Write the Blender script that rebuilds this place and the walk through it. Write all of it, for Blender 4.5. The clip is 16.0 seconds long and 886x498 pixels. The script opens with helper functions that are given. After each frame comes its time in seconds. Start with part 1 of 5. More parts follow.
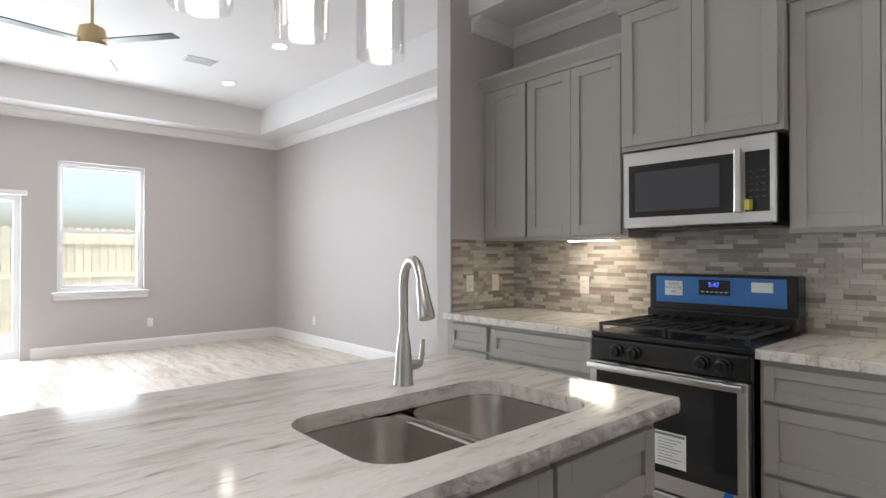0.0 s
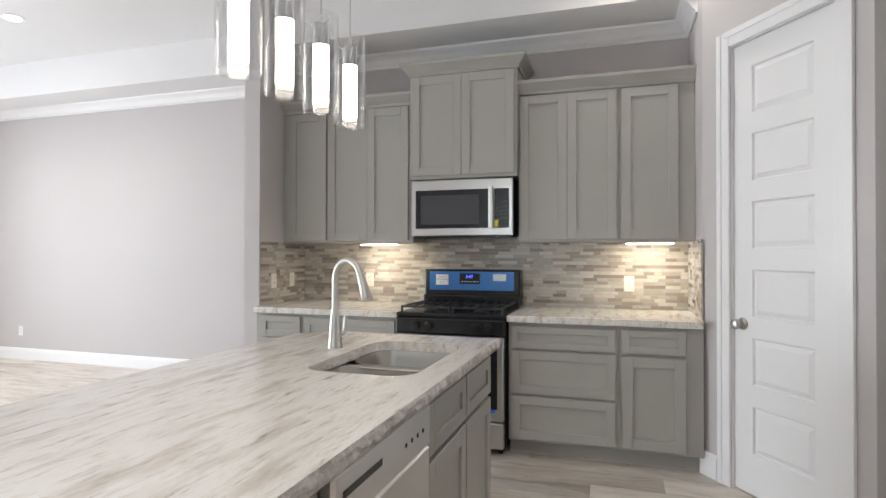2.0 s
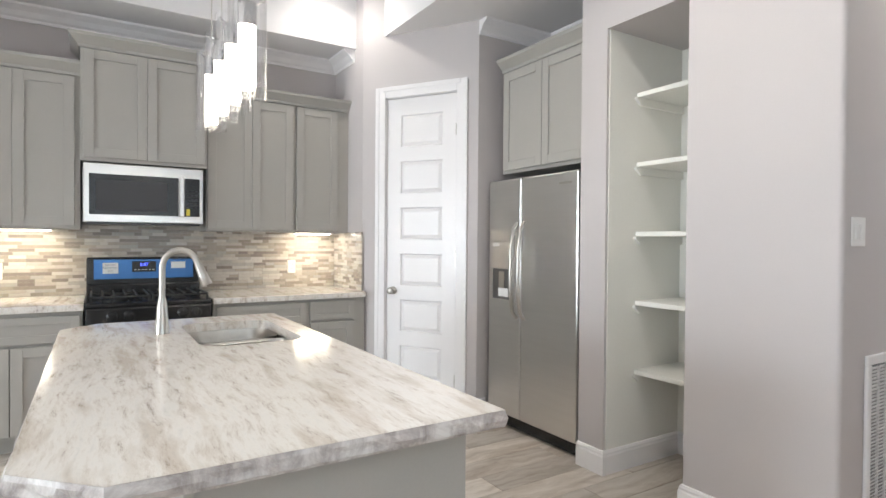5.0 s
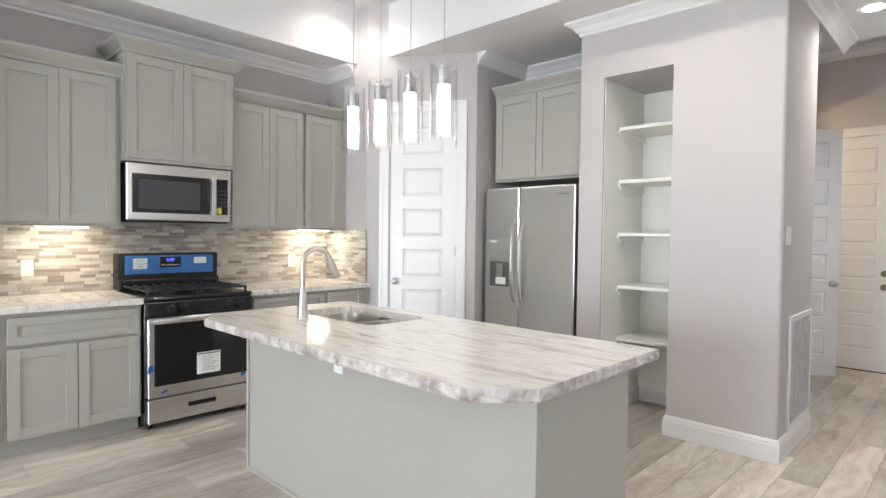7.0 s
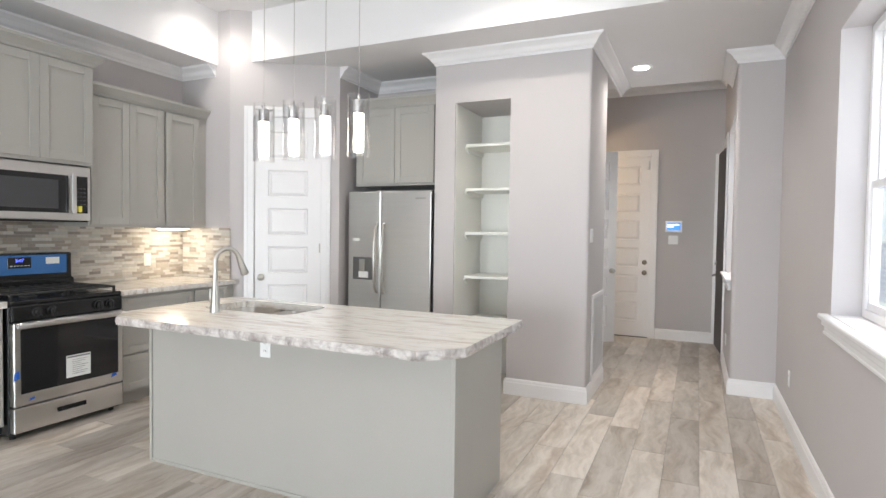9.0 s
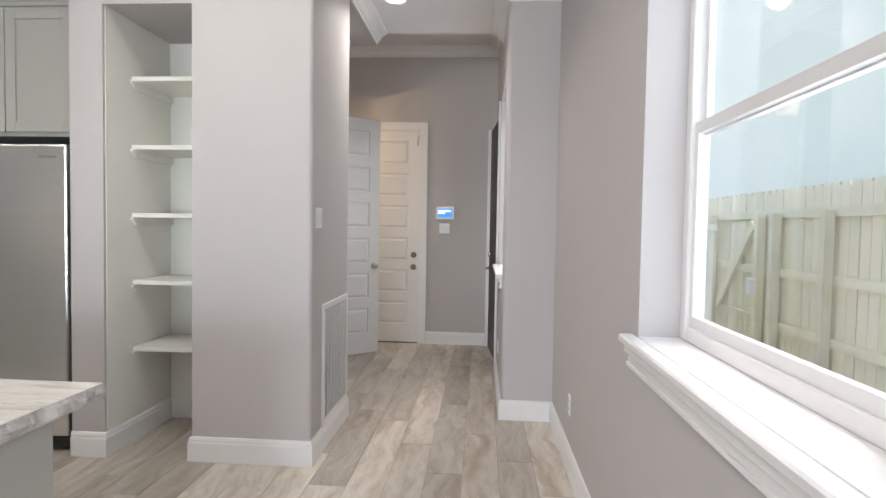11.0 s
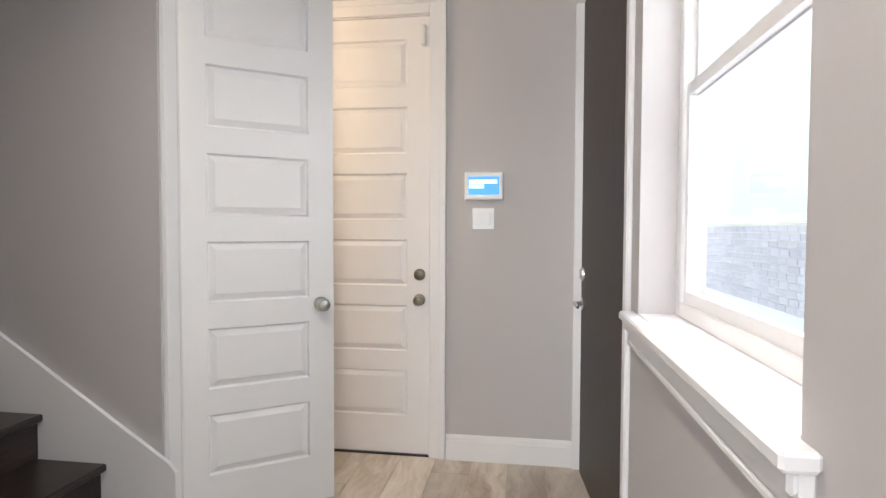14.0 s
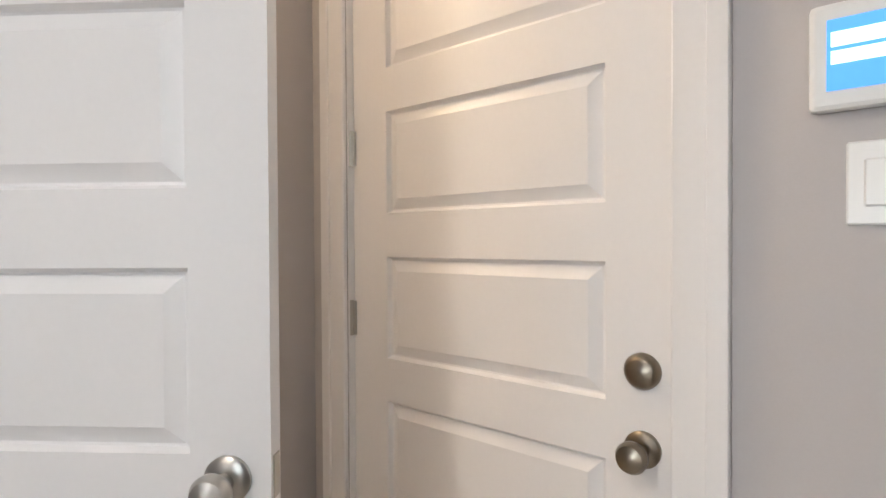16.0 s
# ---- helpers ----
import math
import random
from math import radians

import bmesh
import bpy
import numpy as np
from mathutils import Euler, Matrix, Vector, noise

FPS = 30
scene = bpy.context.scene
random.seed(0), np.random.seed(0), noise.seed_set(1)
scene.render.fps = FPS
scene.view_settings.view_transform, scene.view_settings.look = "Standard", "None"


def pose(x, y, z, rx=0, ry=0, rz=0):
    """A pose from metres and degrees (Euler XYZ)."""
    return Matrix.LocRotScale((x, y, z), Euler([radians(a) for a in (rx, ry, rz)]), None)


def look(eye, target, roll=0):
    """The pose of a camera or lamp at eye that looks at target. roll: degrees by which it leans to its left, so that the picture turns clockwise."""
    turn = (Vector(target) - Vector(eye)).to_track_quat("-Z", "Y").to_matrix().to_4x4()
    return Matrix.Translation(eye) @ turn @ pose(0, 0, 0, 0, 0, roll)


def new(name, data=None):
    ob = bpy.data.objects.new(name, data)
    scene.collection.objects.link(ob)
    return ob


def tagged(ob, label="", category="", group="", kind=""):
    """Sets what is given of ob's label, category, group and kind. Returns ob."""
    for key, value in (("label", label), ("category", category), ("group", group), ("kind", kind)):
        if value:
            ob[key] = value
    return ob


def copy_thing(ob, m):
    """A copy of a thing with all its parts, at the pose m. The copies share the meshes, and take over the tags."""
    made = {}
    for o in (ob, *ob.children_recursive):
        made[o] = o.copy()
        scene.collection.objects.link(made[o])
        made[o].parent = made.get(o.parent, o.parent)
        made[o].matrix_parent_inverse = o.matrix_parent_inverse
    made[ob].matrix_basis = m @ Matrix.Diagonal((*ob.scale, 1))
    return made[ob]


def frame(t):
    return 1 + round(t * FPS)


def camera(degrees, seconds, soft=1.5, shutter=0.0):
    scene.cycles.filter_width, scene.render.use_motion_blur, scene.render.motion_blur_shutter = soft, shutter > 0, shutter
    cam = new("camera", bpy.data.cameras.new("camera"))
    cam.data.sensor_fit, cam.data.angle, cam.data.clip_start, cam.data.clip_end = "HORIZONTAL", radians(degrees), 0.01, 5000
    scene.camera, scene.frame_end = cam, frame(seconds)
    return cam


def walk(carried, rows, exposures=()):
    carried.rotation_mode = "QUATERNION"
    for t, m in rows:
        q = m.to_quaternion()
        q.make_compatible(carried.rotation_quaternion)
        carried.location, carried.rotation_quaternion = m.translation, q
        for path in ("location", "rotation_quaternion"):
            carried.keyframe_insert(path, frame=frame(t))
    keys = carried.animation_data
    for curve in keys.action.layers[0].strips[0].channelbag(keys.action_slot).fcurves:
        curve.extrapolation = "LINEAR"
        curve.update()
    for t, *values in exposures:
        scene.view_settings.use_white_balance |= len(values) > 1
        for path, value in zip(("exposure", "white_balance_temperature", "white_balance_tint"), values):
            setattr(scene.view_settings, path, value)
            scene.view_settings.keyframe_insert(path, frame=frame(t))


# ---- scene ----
cam = camera(76.8, 16.0)
METRES, EYE, TILT, LEAN, TURN = 11.7, 1.293, 0.0, 0.0, -38.8
PATH = [
    (0, (0.842, 0.271, 1.3), (2.17, 1.766, 1.321), -0.0),
    (0.5, (0.61, 0.234, 1.284), (2.129, 1.536, 1.304), 0.2),
    (1, (0.323, 0.23, 1.315), (1.996, 1.325, 1.328), 0.1),
    (1.5, (-0.03, 0.291, 1.328), (1.767, 1.169, 1.333), -0.0),
    (2, (-0.274, 0.451, 1.312), (1.635, 1.047, 1.331), 0.1),
    (2.5, (-0.556, 0.58, 1.296), (1.414, 0.925, 1.318), 0.2),
    (3, (-0.735, 0.756, 1.316), (1.264, 0.837, 1.327), 0.2),
    (3.5, (-0.881, 0.928, 1.333), (1.102, 0.665, 1.335), 0.7),
    (4, (-0.978, 1.136, 1.331), (0.939, 0.565, 1.319), 0.5),
    (6.3, (-0.788, 2.805, 1.36), (0.705, 1.476, 1.319), 0.6),
    (6.5, (-0.794, 2.903, 1.371), (0.695, 1.568, 1.321), 0.5),
    (7, (-0.741, 3.227, 1.371), (0.647, 1.788, 1.318), 0.7),
    (7.5, (-0.744, 3.505, 1.369), (0.547, 1.978, 1.31), 0.8),
    (8, (-0.749, 3.74, 1.386), (0.439, 2.132, 1.328), 0.8),
    (8.5, (-0.688, 3.926, 1.388), (0.359, 2.223, 1.329), 0.8),
    (9, (-0.685, 4.004, 1.405), (0.144, 2.186, 1.341), 0.8),
    (9.5, (-0.786, 3.8, 1.39), (-0.164, 1.9, 1.324), 0.6),
    (10, (-0.825, 3.437, 1.373), (-0.425, 1.478, 1.303), 0.5),
    (10.2, (-0.846, 3.245, 1.369), (-0.514, 1.274, 1.291), 0.7),
    (12.5, (-0.612, 0.653, 1.307), (-0.606, -1.345, 1.232), 0.3),
    (13, (-0.571, 0.072, 1.329), (-0.534, -1.926, 1.245), 0.1),
    (13.5, (-0.587, -0.465, 1.308), (-0.464, -2.459, 1.229), 0.1),
    (14, (-0.614, -0.953, 1.273), (-0.321, -2.93, 1.202), 0.2),
    (14.5, (-0.596, -1.501, 1.278), (-0.102, -3.437, 1.207), 0.2),
    (15, (-0.613, -2.028, 1.271), (0.173, -3.866, 1.209), -0.2),
    (15.5, (-0.554, -2.539, 1.257), (0.525, -4.222, 1.212), -0.6),
    (16, (-0.407, -3.02, 1.253), (0.894, -4.538, 1.225), -0.3),
]
walk(cam, [(t, look(eye, target, roll)) for t, eye, target, roll in PATH],
     exposures=[(0, -0.2), (0.5, -0.05), (1.5, 0.17), (2, 0.12), (3, 0.3), (4, 0.38), (6.5, 0.47), (9, 0.45), (10, 0.25), (10.5, 0.25), (12.5, 0.55), (13.5, 0.78), (15, 1.0), (16, 0.92)])

# ---- world, sun, lights, exposure ----
world = bpy.data.worlds.new("sky")
scene.world = world
world.use_nodes = True
wn = world.node_tree
sky = wn.nodes.new("ShaderNodeTexSky")
sky.sky_type, sky.sun_disc = "NISHITA", False
sky.dust_density = 4.0
sky.sun_elevation, sky.sun_rotation = radians(62), radians(230)
wn.links.new(sky.outputs[0], wn.nodes["Background"].inputs[0])
wn.nodes["Background"].inputs[1].default_value = 0.46
sun = new("sun", bpy.data.lights.new("sun", "SUN"))
sun.data.energy, sun.data.angle, sun.data.color = 0.4, radians(20), (1, 0.96, 0.9)
sun.matrix_world = look((-5, -4, 12), (0, 0, 0))


def area(name, at, target, w, h, power, color):
    lamp = new(name, bpy.data.lights.new(name, "AREA"))
    lamp.data.shape, lamp.data.size, lamp.data.size_y = "RECTANGLE", w, h
    lamp.data.energy, lamp.data.color = power, color
    lamp.matrix_world = look(at, target)
    return lamp


DAY = (0.82, 0.92, 1.0)
area("daylight_big_window", (-1.60, 1.53, 1.75), (0, 1.53, 1.6), 1.8, 1.4, 13, DAY)
area("daylight_entry_window", (-1.41, -2.25, 1.75), (0, -2.25, 1.6), 1.0, 1.4, 7, DAY)
area("daylight_living_window", (2.39, 9.02, 1.65), (2.39, 5, 1.4), 0.9, 1.6, 75, DAY)
area("daylight_patio_door", (0.62, 9.02, 1.05), (0.62, 5, 0.9), 1.7, 1.95, 210, DAY)

# ---- materials ----


def mat(name, base, rough=0.5, metal=0.0, var=0.06, scale=6.0, bump=0.0, bscale=60.0, stretch=(1, 1, 1), spread=0.0, island=False, coat=0.0):
    """A plain material with two scales of variation, fine relief and, where asked, a shade of its own for each piece."""
    m = bpy.data.materials.new(name)
    m.use_nodes = True
    t = m.node_tree
    p = t.nodes["Principled BSDF"]
    p.inputs["Roughness"].default_value, p.inputs["Metallic"].default_value = rough, metal
    p.inputs["Coat Weight"].default_value = coat
    co = t.nodes.new("ShaderNodeTexCoord")
    mp = t.nodes.new("ShaderNodeMapping")
    mp.inputs["Scale"].default_value = stretch
    t.links.new(co.outputs["Object"], mp.inputs[0])
    a = t.nodes.new("ShaderNodeTexNoise")
    a.inputs["Scale"].default_value, a.inputs["Detail"].default_value = scale, 6
    t.links.new(mp.outputs[0], a.inputs[0])
    b = t.nodes.new("ShaderNodeTexNoise")
    b.inputs["Scale"].default_value, b.inputs["Detail"].default_value = bscale, 4
    t.links.new(mp.outputs[0], b.inputs[0])
    val = t.nodes.new("ShaderNodeMath")
    val.operation = "ADD"
    t.links.new(a.outputs[0], val.inputs[0])
    t.links.new(b.outputs[0], val.inputs[1])
    rng = t.nodes.new("ShaderNodeMapRange")
    rng.inputs[1].default_value, rng.inputs[2].default_value = 0.6, 1.4
    rng.inputs[3].default_value, rng.inputs[4].default_value = 1 - var, 1 + var
    t.links.new(val.outputs[0], rng.inputs[0])
    last = rng.outputs[0]
    if spread:
        src = t.nodes.new("ShaderNodeNewGeometry" if island else "ShaderNodeObjectInfo")
        r2 = t.nodes.new("ShaderNodeMapRange")
        r2.inputs[3].default_value, r2.inputs[4].default_value = 1 - spread, 1 + spread
        t.links.new(src.outputs["Random Per Island" if island else "Random"], r2.inputs[0])
        mul = t.nodes.new("ShaderNodeMath")
        mul.operation = "MULTIPLY"
        t.links.new(last, mul.inputs[0])
        t.links.new(r2.outputs[0], mul.inputs[1])
        last = mul.outputs[0]
    mix = t.nodes.new("ShaderNodeVectorMath")
    mix.operation = "SCALE"
    mix.inputs[0].default_value = base
    t.links.new(last, mix.inputs["Scale"])
    t.links.new(mix.outputs[0], p.inputs["Base Color"])
    if bump:
        bp = t.nodes.new("ShaderNodeBump")
        bp.inputs["Strength"].default_value, bp.inputs["Distance"].default_value = bump, 0.002
        t.links.new(b.outputs[0], bp.inputs["Height"])
        t.links.new(bp.outputs[0], p.inputs["Normal"])
    return m


def glow(name, color, strength):
    m = bpy.data.materials.new(name)
    m.use_nodes = True
    p = m.node_tree.nodes["Principled BSDF"]
    p.inputs["Base Color"].default_value = (*color, 1)
    p.inputs["Emission Color"].default_value = (*color, 1)
    p.inputs["Emission Strength"].default_value = strength
    return m


def glass(name, tint=(1, 1, 1), rough=0.0, clear=0.9, edge=0.30):
    """A thin pane: mostly clear, with a share of gloss by the Fresnel law."""
    m = bpy.data.materials.new(name)
    m.use_nodes = True
    t = m.node_tree
    t.nodes.remove(t.nodes["Principled BSDF"])
    tr = t.nodes.new("ShaderNodeBsdfTransparent")
    tr.inputs[0].default_value = (*[c * clear + (1 - clear) * 0.9 for c in tint], 1)
    gl = t.nodes.new("ShaderNodeBsdfGlossy")
    gl.inputs["Roughness"].default_value = rough
    lw = t.nodes.new("ShaderNodeLayerWeight")
    lw.inputs[0].default_value = 0.25
    fr = t.nodes.new("ShaderNodeMapRange")
    fr.inputs[3].default_value, fr.inputs[4].default_value = 0.03, edge
    t.links.new(lw.outputs["Facing"], fr.inputs[0])
    mx = t.nodes.new("ShaderNodeMixShader")
    t.links.new(fr.outputs[0], mx.inputs[0])
    t.links.new(tr.outputs[0], mx.inputs[1])
    t.links.new(gl.outputs[0], mx.inputs[2])
    t.links.new(mx.outputs[0], t.nodes["Material Output"].inputs[0])
    return m


def ramp_material(name, stops, rough, stretch, scale, distort, spread=0.0, vein=None, bump=0.0, gloss=0.5, turn=0.0, rough_noise=0.68):
    """A streaked material (stone veins or wood grain) along one axis; pieces differ by Object Info's Random."""
    m = bpy.data.materials.new(name)
    m.use_nodes = True
    t = m.node_tree
    p = t.nodes["Principled BSDF"]
    p.inputs["Roughness"].default_value = rough
    p.inputs["Specular IOR Level"].default_value = gloss
    co = t.nodes.new("ShaderNodeTexCoord")
    info = t.nodes.new("ShaderNodeObjectInfo")
    off = t.nodes.new("ShaderNodeVectorMath")
    off.operation = "MULTIPLY_ADD"
    off.inputs[1].default_value = (37, 91, 13)
    t.links.new(info.outputs["Random"], off.inputs[0])
    t.links.new(co.outputs["Object"], off.inputs[2])
    warp = t.nodes.new("ShaderNodeTexNoise")
    warp.inputs["Scale"].default_value, warp.inputs["Detail"].default_value = 2.2, 3
    t.links.new((off if spread else co).outputs[0 if spread else "Object"], warp.inputs[0])
    add = t.nodes.new("ShaderNodeVectorMath")
    add.operation = "MULTIPLY_ADD"
    add.inputs[1].default_value = (distort, distort, distort)
    t.links.new(warp.outputs["Color"], add.inputs[0])
    t.links.new((off if spread else co).outputs[0 if spread else "Object"], add.inputs[2])
    mp = t.nodes.new("ShaderNodeMapping")
    mp.inputs["Scale"].default_value = stretch
    mp.inputs["Rotation"].default_value = (0, 0, turn)
    t.links.new(add.outputs[0], mp.inputs[0])
    n1 = t.nodes.new("ShaderNodeTexNoise")
    n1.inputs["Scale"].default_value, n1.inputs["Detail"].default_value, n1.inputs["Roughness"].default_value = scale, 12, rough_noise
    t.links.new(mp.outputs[0], n1.inputs[0])
    cr = t.nodes.new("ShaderNodeValToRGB")
    cr.color_ramp.elements[0].position, cr.color_ramp.elements[0].color = stops[0][0], (*stops[0][1], 1)
    cr.color_ramp.elements[1].position, cr.color_ramp.elements[1].color = stops[-1][0], (*stops[-1][1], 1)
    for pos, col in stops[1:-1]:
        cr.color_ramp.elements.new(pos).color = (*col, 1)
    t.links.new(n1.outputs[0], cr.inputs[0])
    last = cr.outputs[0]
    if vein:
        n2 = t.nodes.new("ShaderNodeTexNoise")
        n2.inputs["Scale"].default_value, n2.inputs["Detail"].default_value = scale * 0.45, 5
        t.links.new(mp.outputs[0], n2.inputs[0])
        rg = t.nodes.new("ShaderNodeMapRange")
        rg.inputs[1].default_value, rg.inputs[2].default_value = 0.52, 0.66
        t.links.new(n2.outputs[0], rg.inputs[0])
        mx = t.nodes.new("ShaderNodeMix")
        mx.data_type = "RGBA"
        mx.blend_type = "MULTIPLY"
        t.links.new(rg.outputs[0], mx.inputs[0])
        t.links.new(last, mx.inputs[6])
        mx.inputs[7].default_value = (*vein, 1)
        last = mx.outputs[2]
    if spread:
        r2 = t.nodes.new("ShaderNodeMapRange")
        r2.inputs[3].default_value, r2.inputs[4].default_value = 1 - spread, 1 + spread
        t.links.new(info.outputs["Random"], r2.inputs[0])
        sc = t.nodes.new("ShaderNodeVectorMath")
        sc.operation = "SCALE"
        t.links.new(last, sc.inputs[0])
        t.links.new(r2.outputs[0], sc.inputs["Scale"])
        last = sc.outputs[0]
    t.links.new(last, p.inputs["Base Color"])
    if bump:
        bp = t.nodes.new("ShaderNodeBump")
        bp.inputs["Strength"].default_value, bp.inputs["Distance"].default_value = bump, 0.001
        t.links.new(n1.outputs[0], bp.inputs["Height"])
        t.links.new(bp.outputs[0], p.inputs["Normal"])
    return m


WALL = mat("grey_wall_paint", (0.535, 0.503, 0.499), 0.62, var=0.02, scale=1.3, bump=0.12, bscale=220)
CEIL = mat("white_ceiling_paint", (0.785, 0.77, 0.772), 0.75, var=0.02, scale=1.5, bump=0.2, bscale=150)
TRIM = mat("white_trim_paint", (0.825, 0.81, 0.812), 0.32, var=0.015, scale=4, bump=0.03, bscale=90)
NICHE = mat("white_shelf_paint", (0.84, 0.83, 0.78), 0.4, var=0.02, scale=3, bump=0.05)
CAB = mat("grey_cabinet_paint", (0.40, 0.386, 0.355), 0.36, var=0.03, scale=3, bump=0.03, bscale=120)
GAP = mat("dark_gap", (0.02, 0.02, 0.02), 0.8)
STEEL = mat("brushed_steel", (0.68, 0.67, 0.655), 0.29, 1.0, var=0.04, scale=2, bump=0.02, bscale=90, stretch=(1, 1, 18))
DARKSTEEL = mat("dark_brushed_steel", (0.22, 0.22, 0.225), 0.35, 1.0, var=0.05)
SINKSTEEL = mat("satin_sink_steel", (0.58, 0.55, 0.51), 0.34, 1.0, var=0.05, scale=3)
SATIN = mat("satin_nickel", (0.52, 0.50, 0.465), 0.31, 1.0, var=0.03)
ANTIQUE = mat("antique_nickel", (0.26, 0.225, 0.18), 0.28, 1.0, var=0.06)
CHROME = mat("polished_chrome", (0.75, 0.75, 0.75), 0.08, 1.0, var=0.01)
BLACK = mat("black_enamel", (0.012, 0.012, 0.013), 0.22, var=0.1)
IRON = mat("cast_iron", (0.018, 0.018, 0.018), 0.55, var=0.2, bump=0.3, bscale=200)
DGLASS = mat("dark_oven_glass", (0.012, 0.012, 0.014), 0.06, var=0.05)
MESHGLASS = mat("dark_mesh_glass", (0.05, 0.05, 0.055), 0.45, var=0.05)
GREYGLASS = mat("grey_mesh_glass", (0.045, 0.045, 0.05), 0.12, var=0.05)
BLUE = mat("blue_film", (0.06, 0.20, 0.50), 0.18, 0.35, var=0.1, scale=3)
TAPE = mat("blue_tape", (0.02, 0.13, 0.55), 0.6, var=0.08)
PAPER = mat("white_paper", (0.8, 0.8, 0.78), 0.6, var=0.02)
INK = mat("grey_print", (0.2, 0.2, 0.22), 0.7)
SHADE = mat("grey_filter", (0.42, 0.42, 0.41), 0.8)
YELLOW = mat("yellow_tag", (0.7, 0.6, 0.08), 0.5)
PLASTIC = mat("white_plastic", (0.82, 0.82, 0.81), 0.3, var=0.01)
IVORY = mat("warm_white_plastic", (0.80, 0.76, 0.70), 0.3, var=0.01)
DOORWOOD = ramp_material("dark_stained_wood", [(0.3, (0.028, 0.022, 0.02)), (0.7, (0.062, 0.045, 0.038))], 0.5, (14, 14, 1.0), 4, 0.1, bump=0.2)
TREAD = ramp_material("dark_tread_wood", [(0.3, (0.014, 0.009, 0.008)), (0.7, (0.045, 0.03, 0.025))], 0.3, (14, 1, 14), 4, 0.1)
BLADE = mat("dark_fan_blade", (0.05, 0.045, 0.042), 0.4, var=0.15, scale=4)
STONE = ramp_material("veined_granite", [(0.28, (0.20, 0.165, 0.135)), (0.365, (0.42, 0.375, 0.335)), (0.425, (0.67, 0.625, 0.57)), (0.53, (0.79, 0.765, 0.72)), (0.63, (0.71, 0.69, 0.655)), (0.78, (0.52, 0.495, 0.465))], 0.11, (1.7, 10.0, 6.0), 3.6, 0.09, vein=(0.80, 0.755, 0.71), turn=0.22, rough_noise=0.80)
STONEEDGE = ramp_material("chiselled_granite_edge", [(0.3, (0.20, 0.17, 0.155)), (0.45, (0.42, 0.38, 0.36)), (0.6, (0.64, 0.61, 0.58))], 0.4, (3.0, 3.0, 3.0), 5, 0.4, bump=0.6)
PLANK = ramp_material("wood_look_tile", [(0.25, (0.34, 0.285, 0.235)), (0.45, (0.51, 0.455, 0.395)), (0.6, (0.62, 0.57, 0.51)), (0.78, (0.57, 0.525, 0.47))], 0.36, (6, 0.75, 4), 2.6, 0.25, spread=0.22, vein=(0.75, 0.70, 0.65), bump=0.15)
GROUT = mat("grey_grout", (0.40, 0.375, 0.345), 0.85, var=0.06, bump=0.2)


def mosaic(name, island):
    m = bpy.data.materials.new(name)
    m.use_nodes = True
    t = m.node_tree
    p = t.nodes["Principled BSDF"]
    p.inputs["Roughness"].default_value = 0.2
    src = t.nodes.new("ShaderNodeNewGeometry" if island else "ShaderNodeObjectInfo")
    cr = t.nodes.new("ShaderNodeValToRGB")
    cr.color_ramp.interpolation = "CONSTANT"
    cr.color_ramp.elements[0].position, cr.color_ramp.elements[0].color = 0.0, (0.50, 0.46, 0.41, 1)
    cr.color_ramp.elements[1].position, cr.color_ramp.elements[1].color = 0.22, (0.40, 0.36, 0.31, 1)
    for pos, c in ((0.42, (0.55, 0.52, 0.48)), (0.6, (0.33, 0.29, 0.25)), (0.75, (0.43, 0.41, 0.38)), (0.88, (0.27, 0.24, 0.215))):
        cr.color_ramp.elements.new(pos).color = (*c, 1)
    t.links.new(src.outputs["Random Per Island" if island else "Random"], cr.inputs[0])
    co = t.nodes.new("ShaderNodeTexCoord")
    n = t.nodes.new("ShaderNodeTexNoise")
    n.inputs["Scale"].default_value, n.inputs["Detail"].default_value = 30, 5
    t.links.new(co.outputs["Object"], n.inputs[0])
    rg = t.nodes.new("ShaderNodeMapRange")
    rg.inputs[3].default_value, rg.inputs[4].default_value = 0.85, 1.15
    t.links.new(n.outputs[0], rg.inputs[0])
    sc = t.nodes.new("ShaderNodeVectorMath")
    sc.operation = "SCALE"
    t.links.new(cr.outputs[0], sc.inputs[0])
    t.links.new(rg.outputs[0], sc.inputs["Scale"])
    t.links.new(sc.outputs[0], p.inputs["Base Color"])
    return m


TILE, TILESTUFF = mosaic("mosaic_tile", False), mosaic("mosaic_tiles_joined", True)
PANE, TUBE = glass("window_glass"), glass("clear_tube_glass", clear=0.85, edge=0.5)
LAMPGLOW = glow("pendant_diffuser", (1.0, 0.93, 0.82), 9)
LED = glow("under_cabinet_strip", (1.0, 0.88, 0.70), 80)
CANGLOW = glow("recessed_lens", (1.0, 0.97, 0.92), 14)
SCREEN = glow("blue_screen", (0.06, 0.27, 0.75), 0.7)
SCREENTEXT = glow("white_screen_text", (0.8, 0.9, 1.0), 0.8)
DIGIT = glow("blue_digits", (0.08, 0.12, 1.0), 2.5)
FENCE = mat("fence_boards", (0.78, 0.74, 0.54), 0.8, var=0.12, scale=5, stretch=(6, 6, 0.8), spread=0.1, bump=0.2)
HOUSEWALL = mat("pale_rendered_wall", (0.80, 0.83, 0.69), 0.9, var=0.05, scale=1.0)
BRICKPALE = mat("pale_brick", (0.5, 0.5, 0.48), 0.85, var=0.1, spread=0.14)
BRICKDARK = mat("dark_brick", (0.16, 0.14, 0.13), 0.85, var=0.15, spread=0.25)
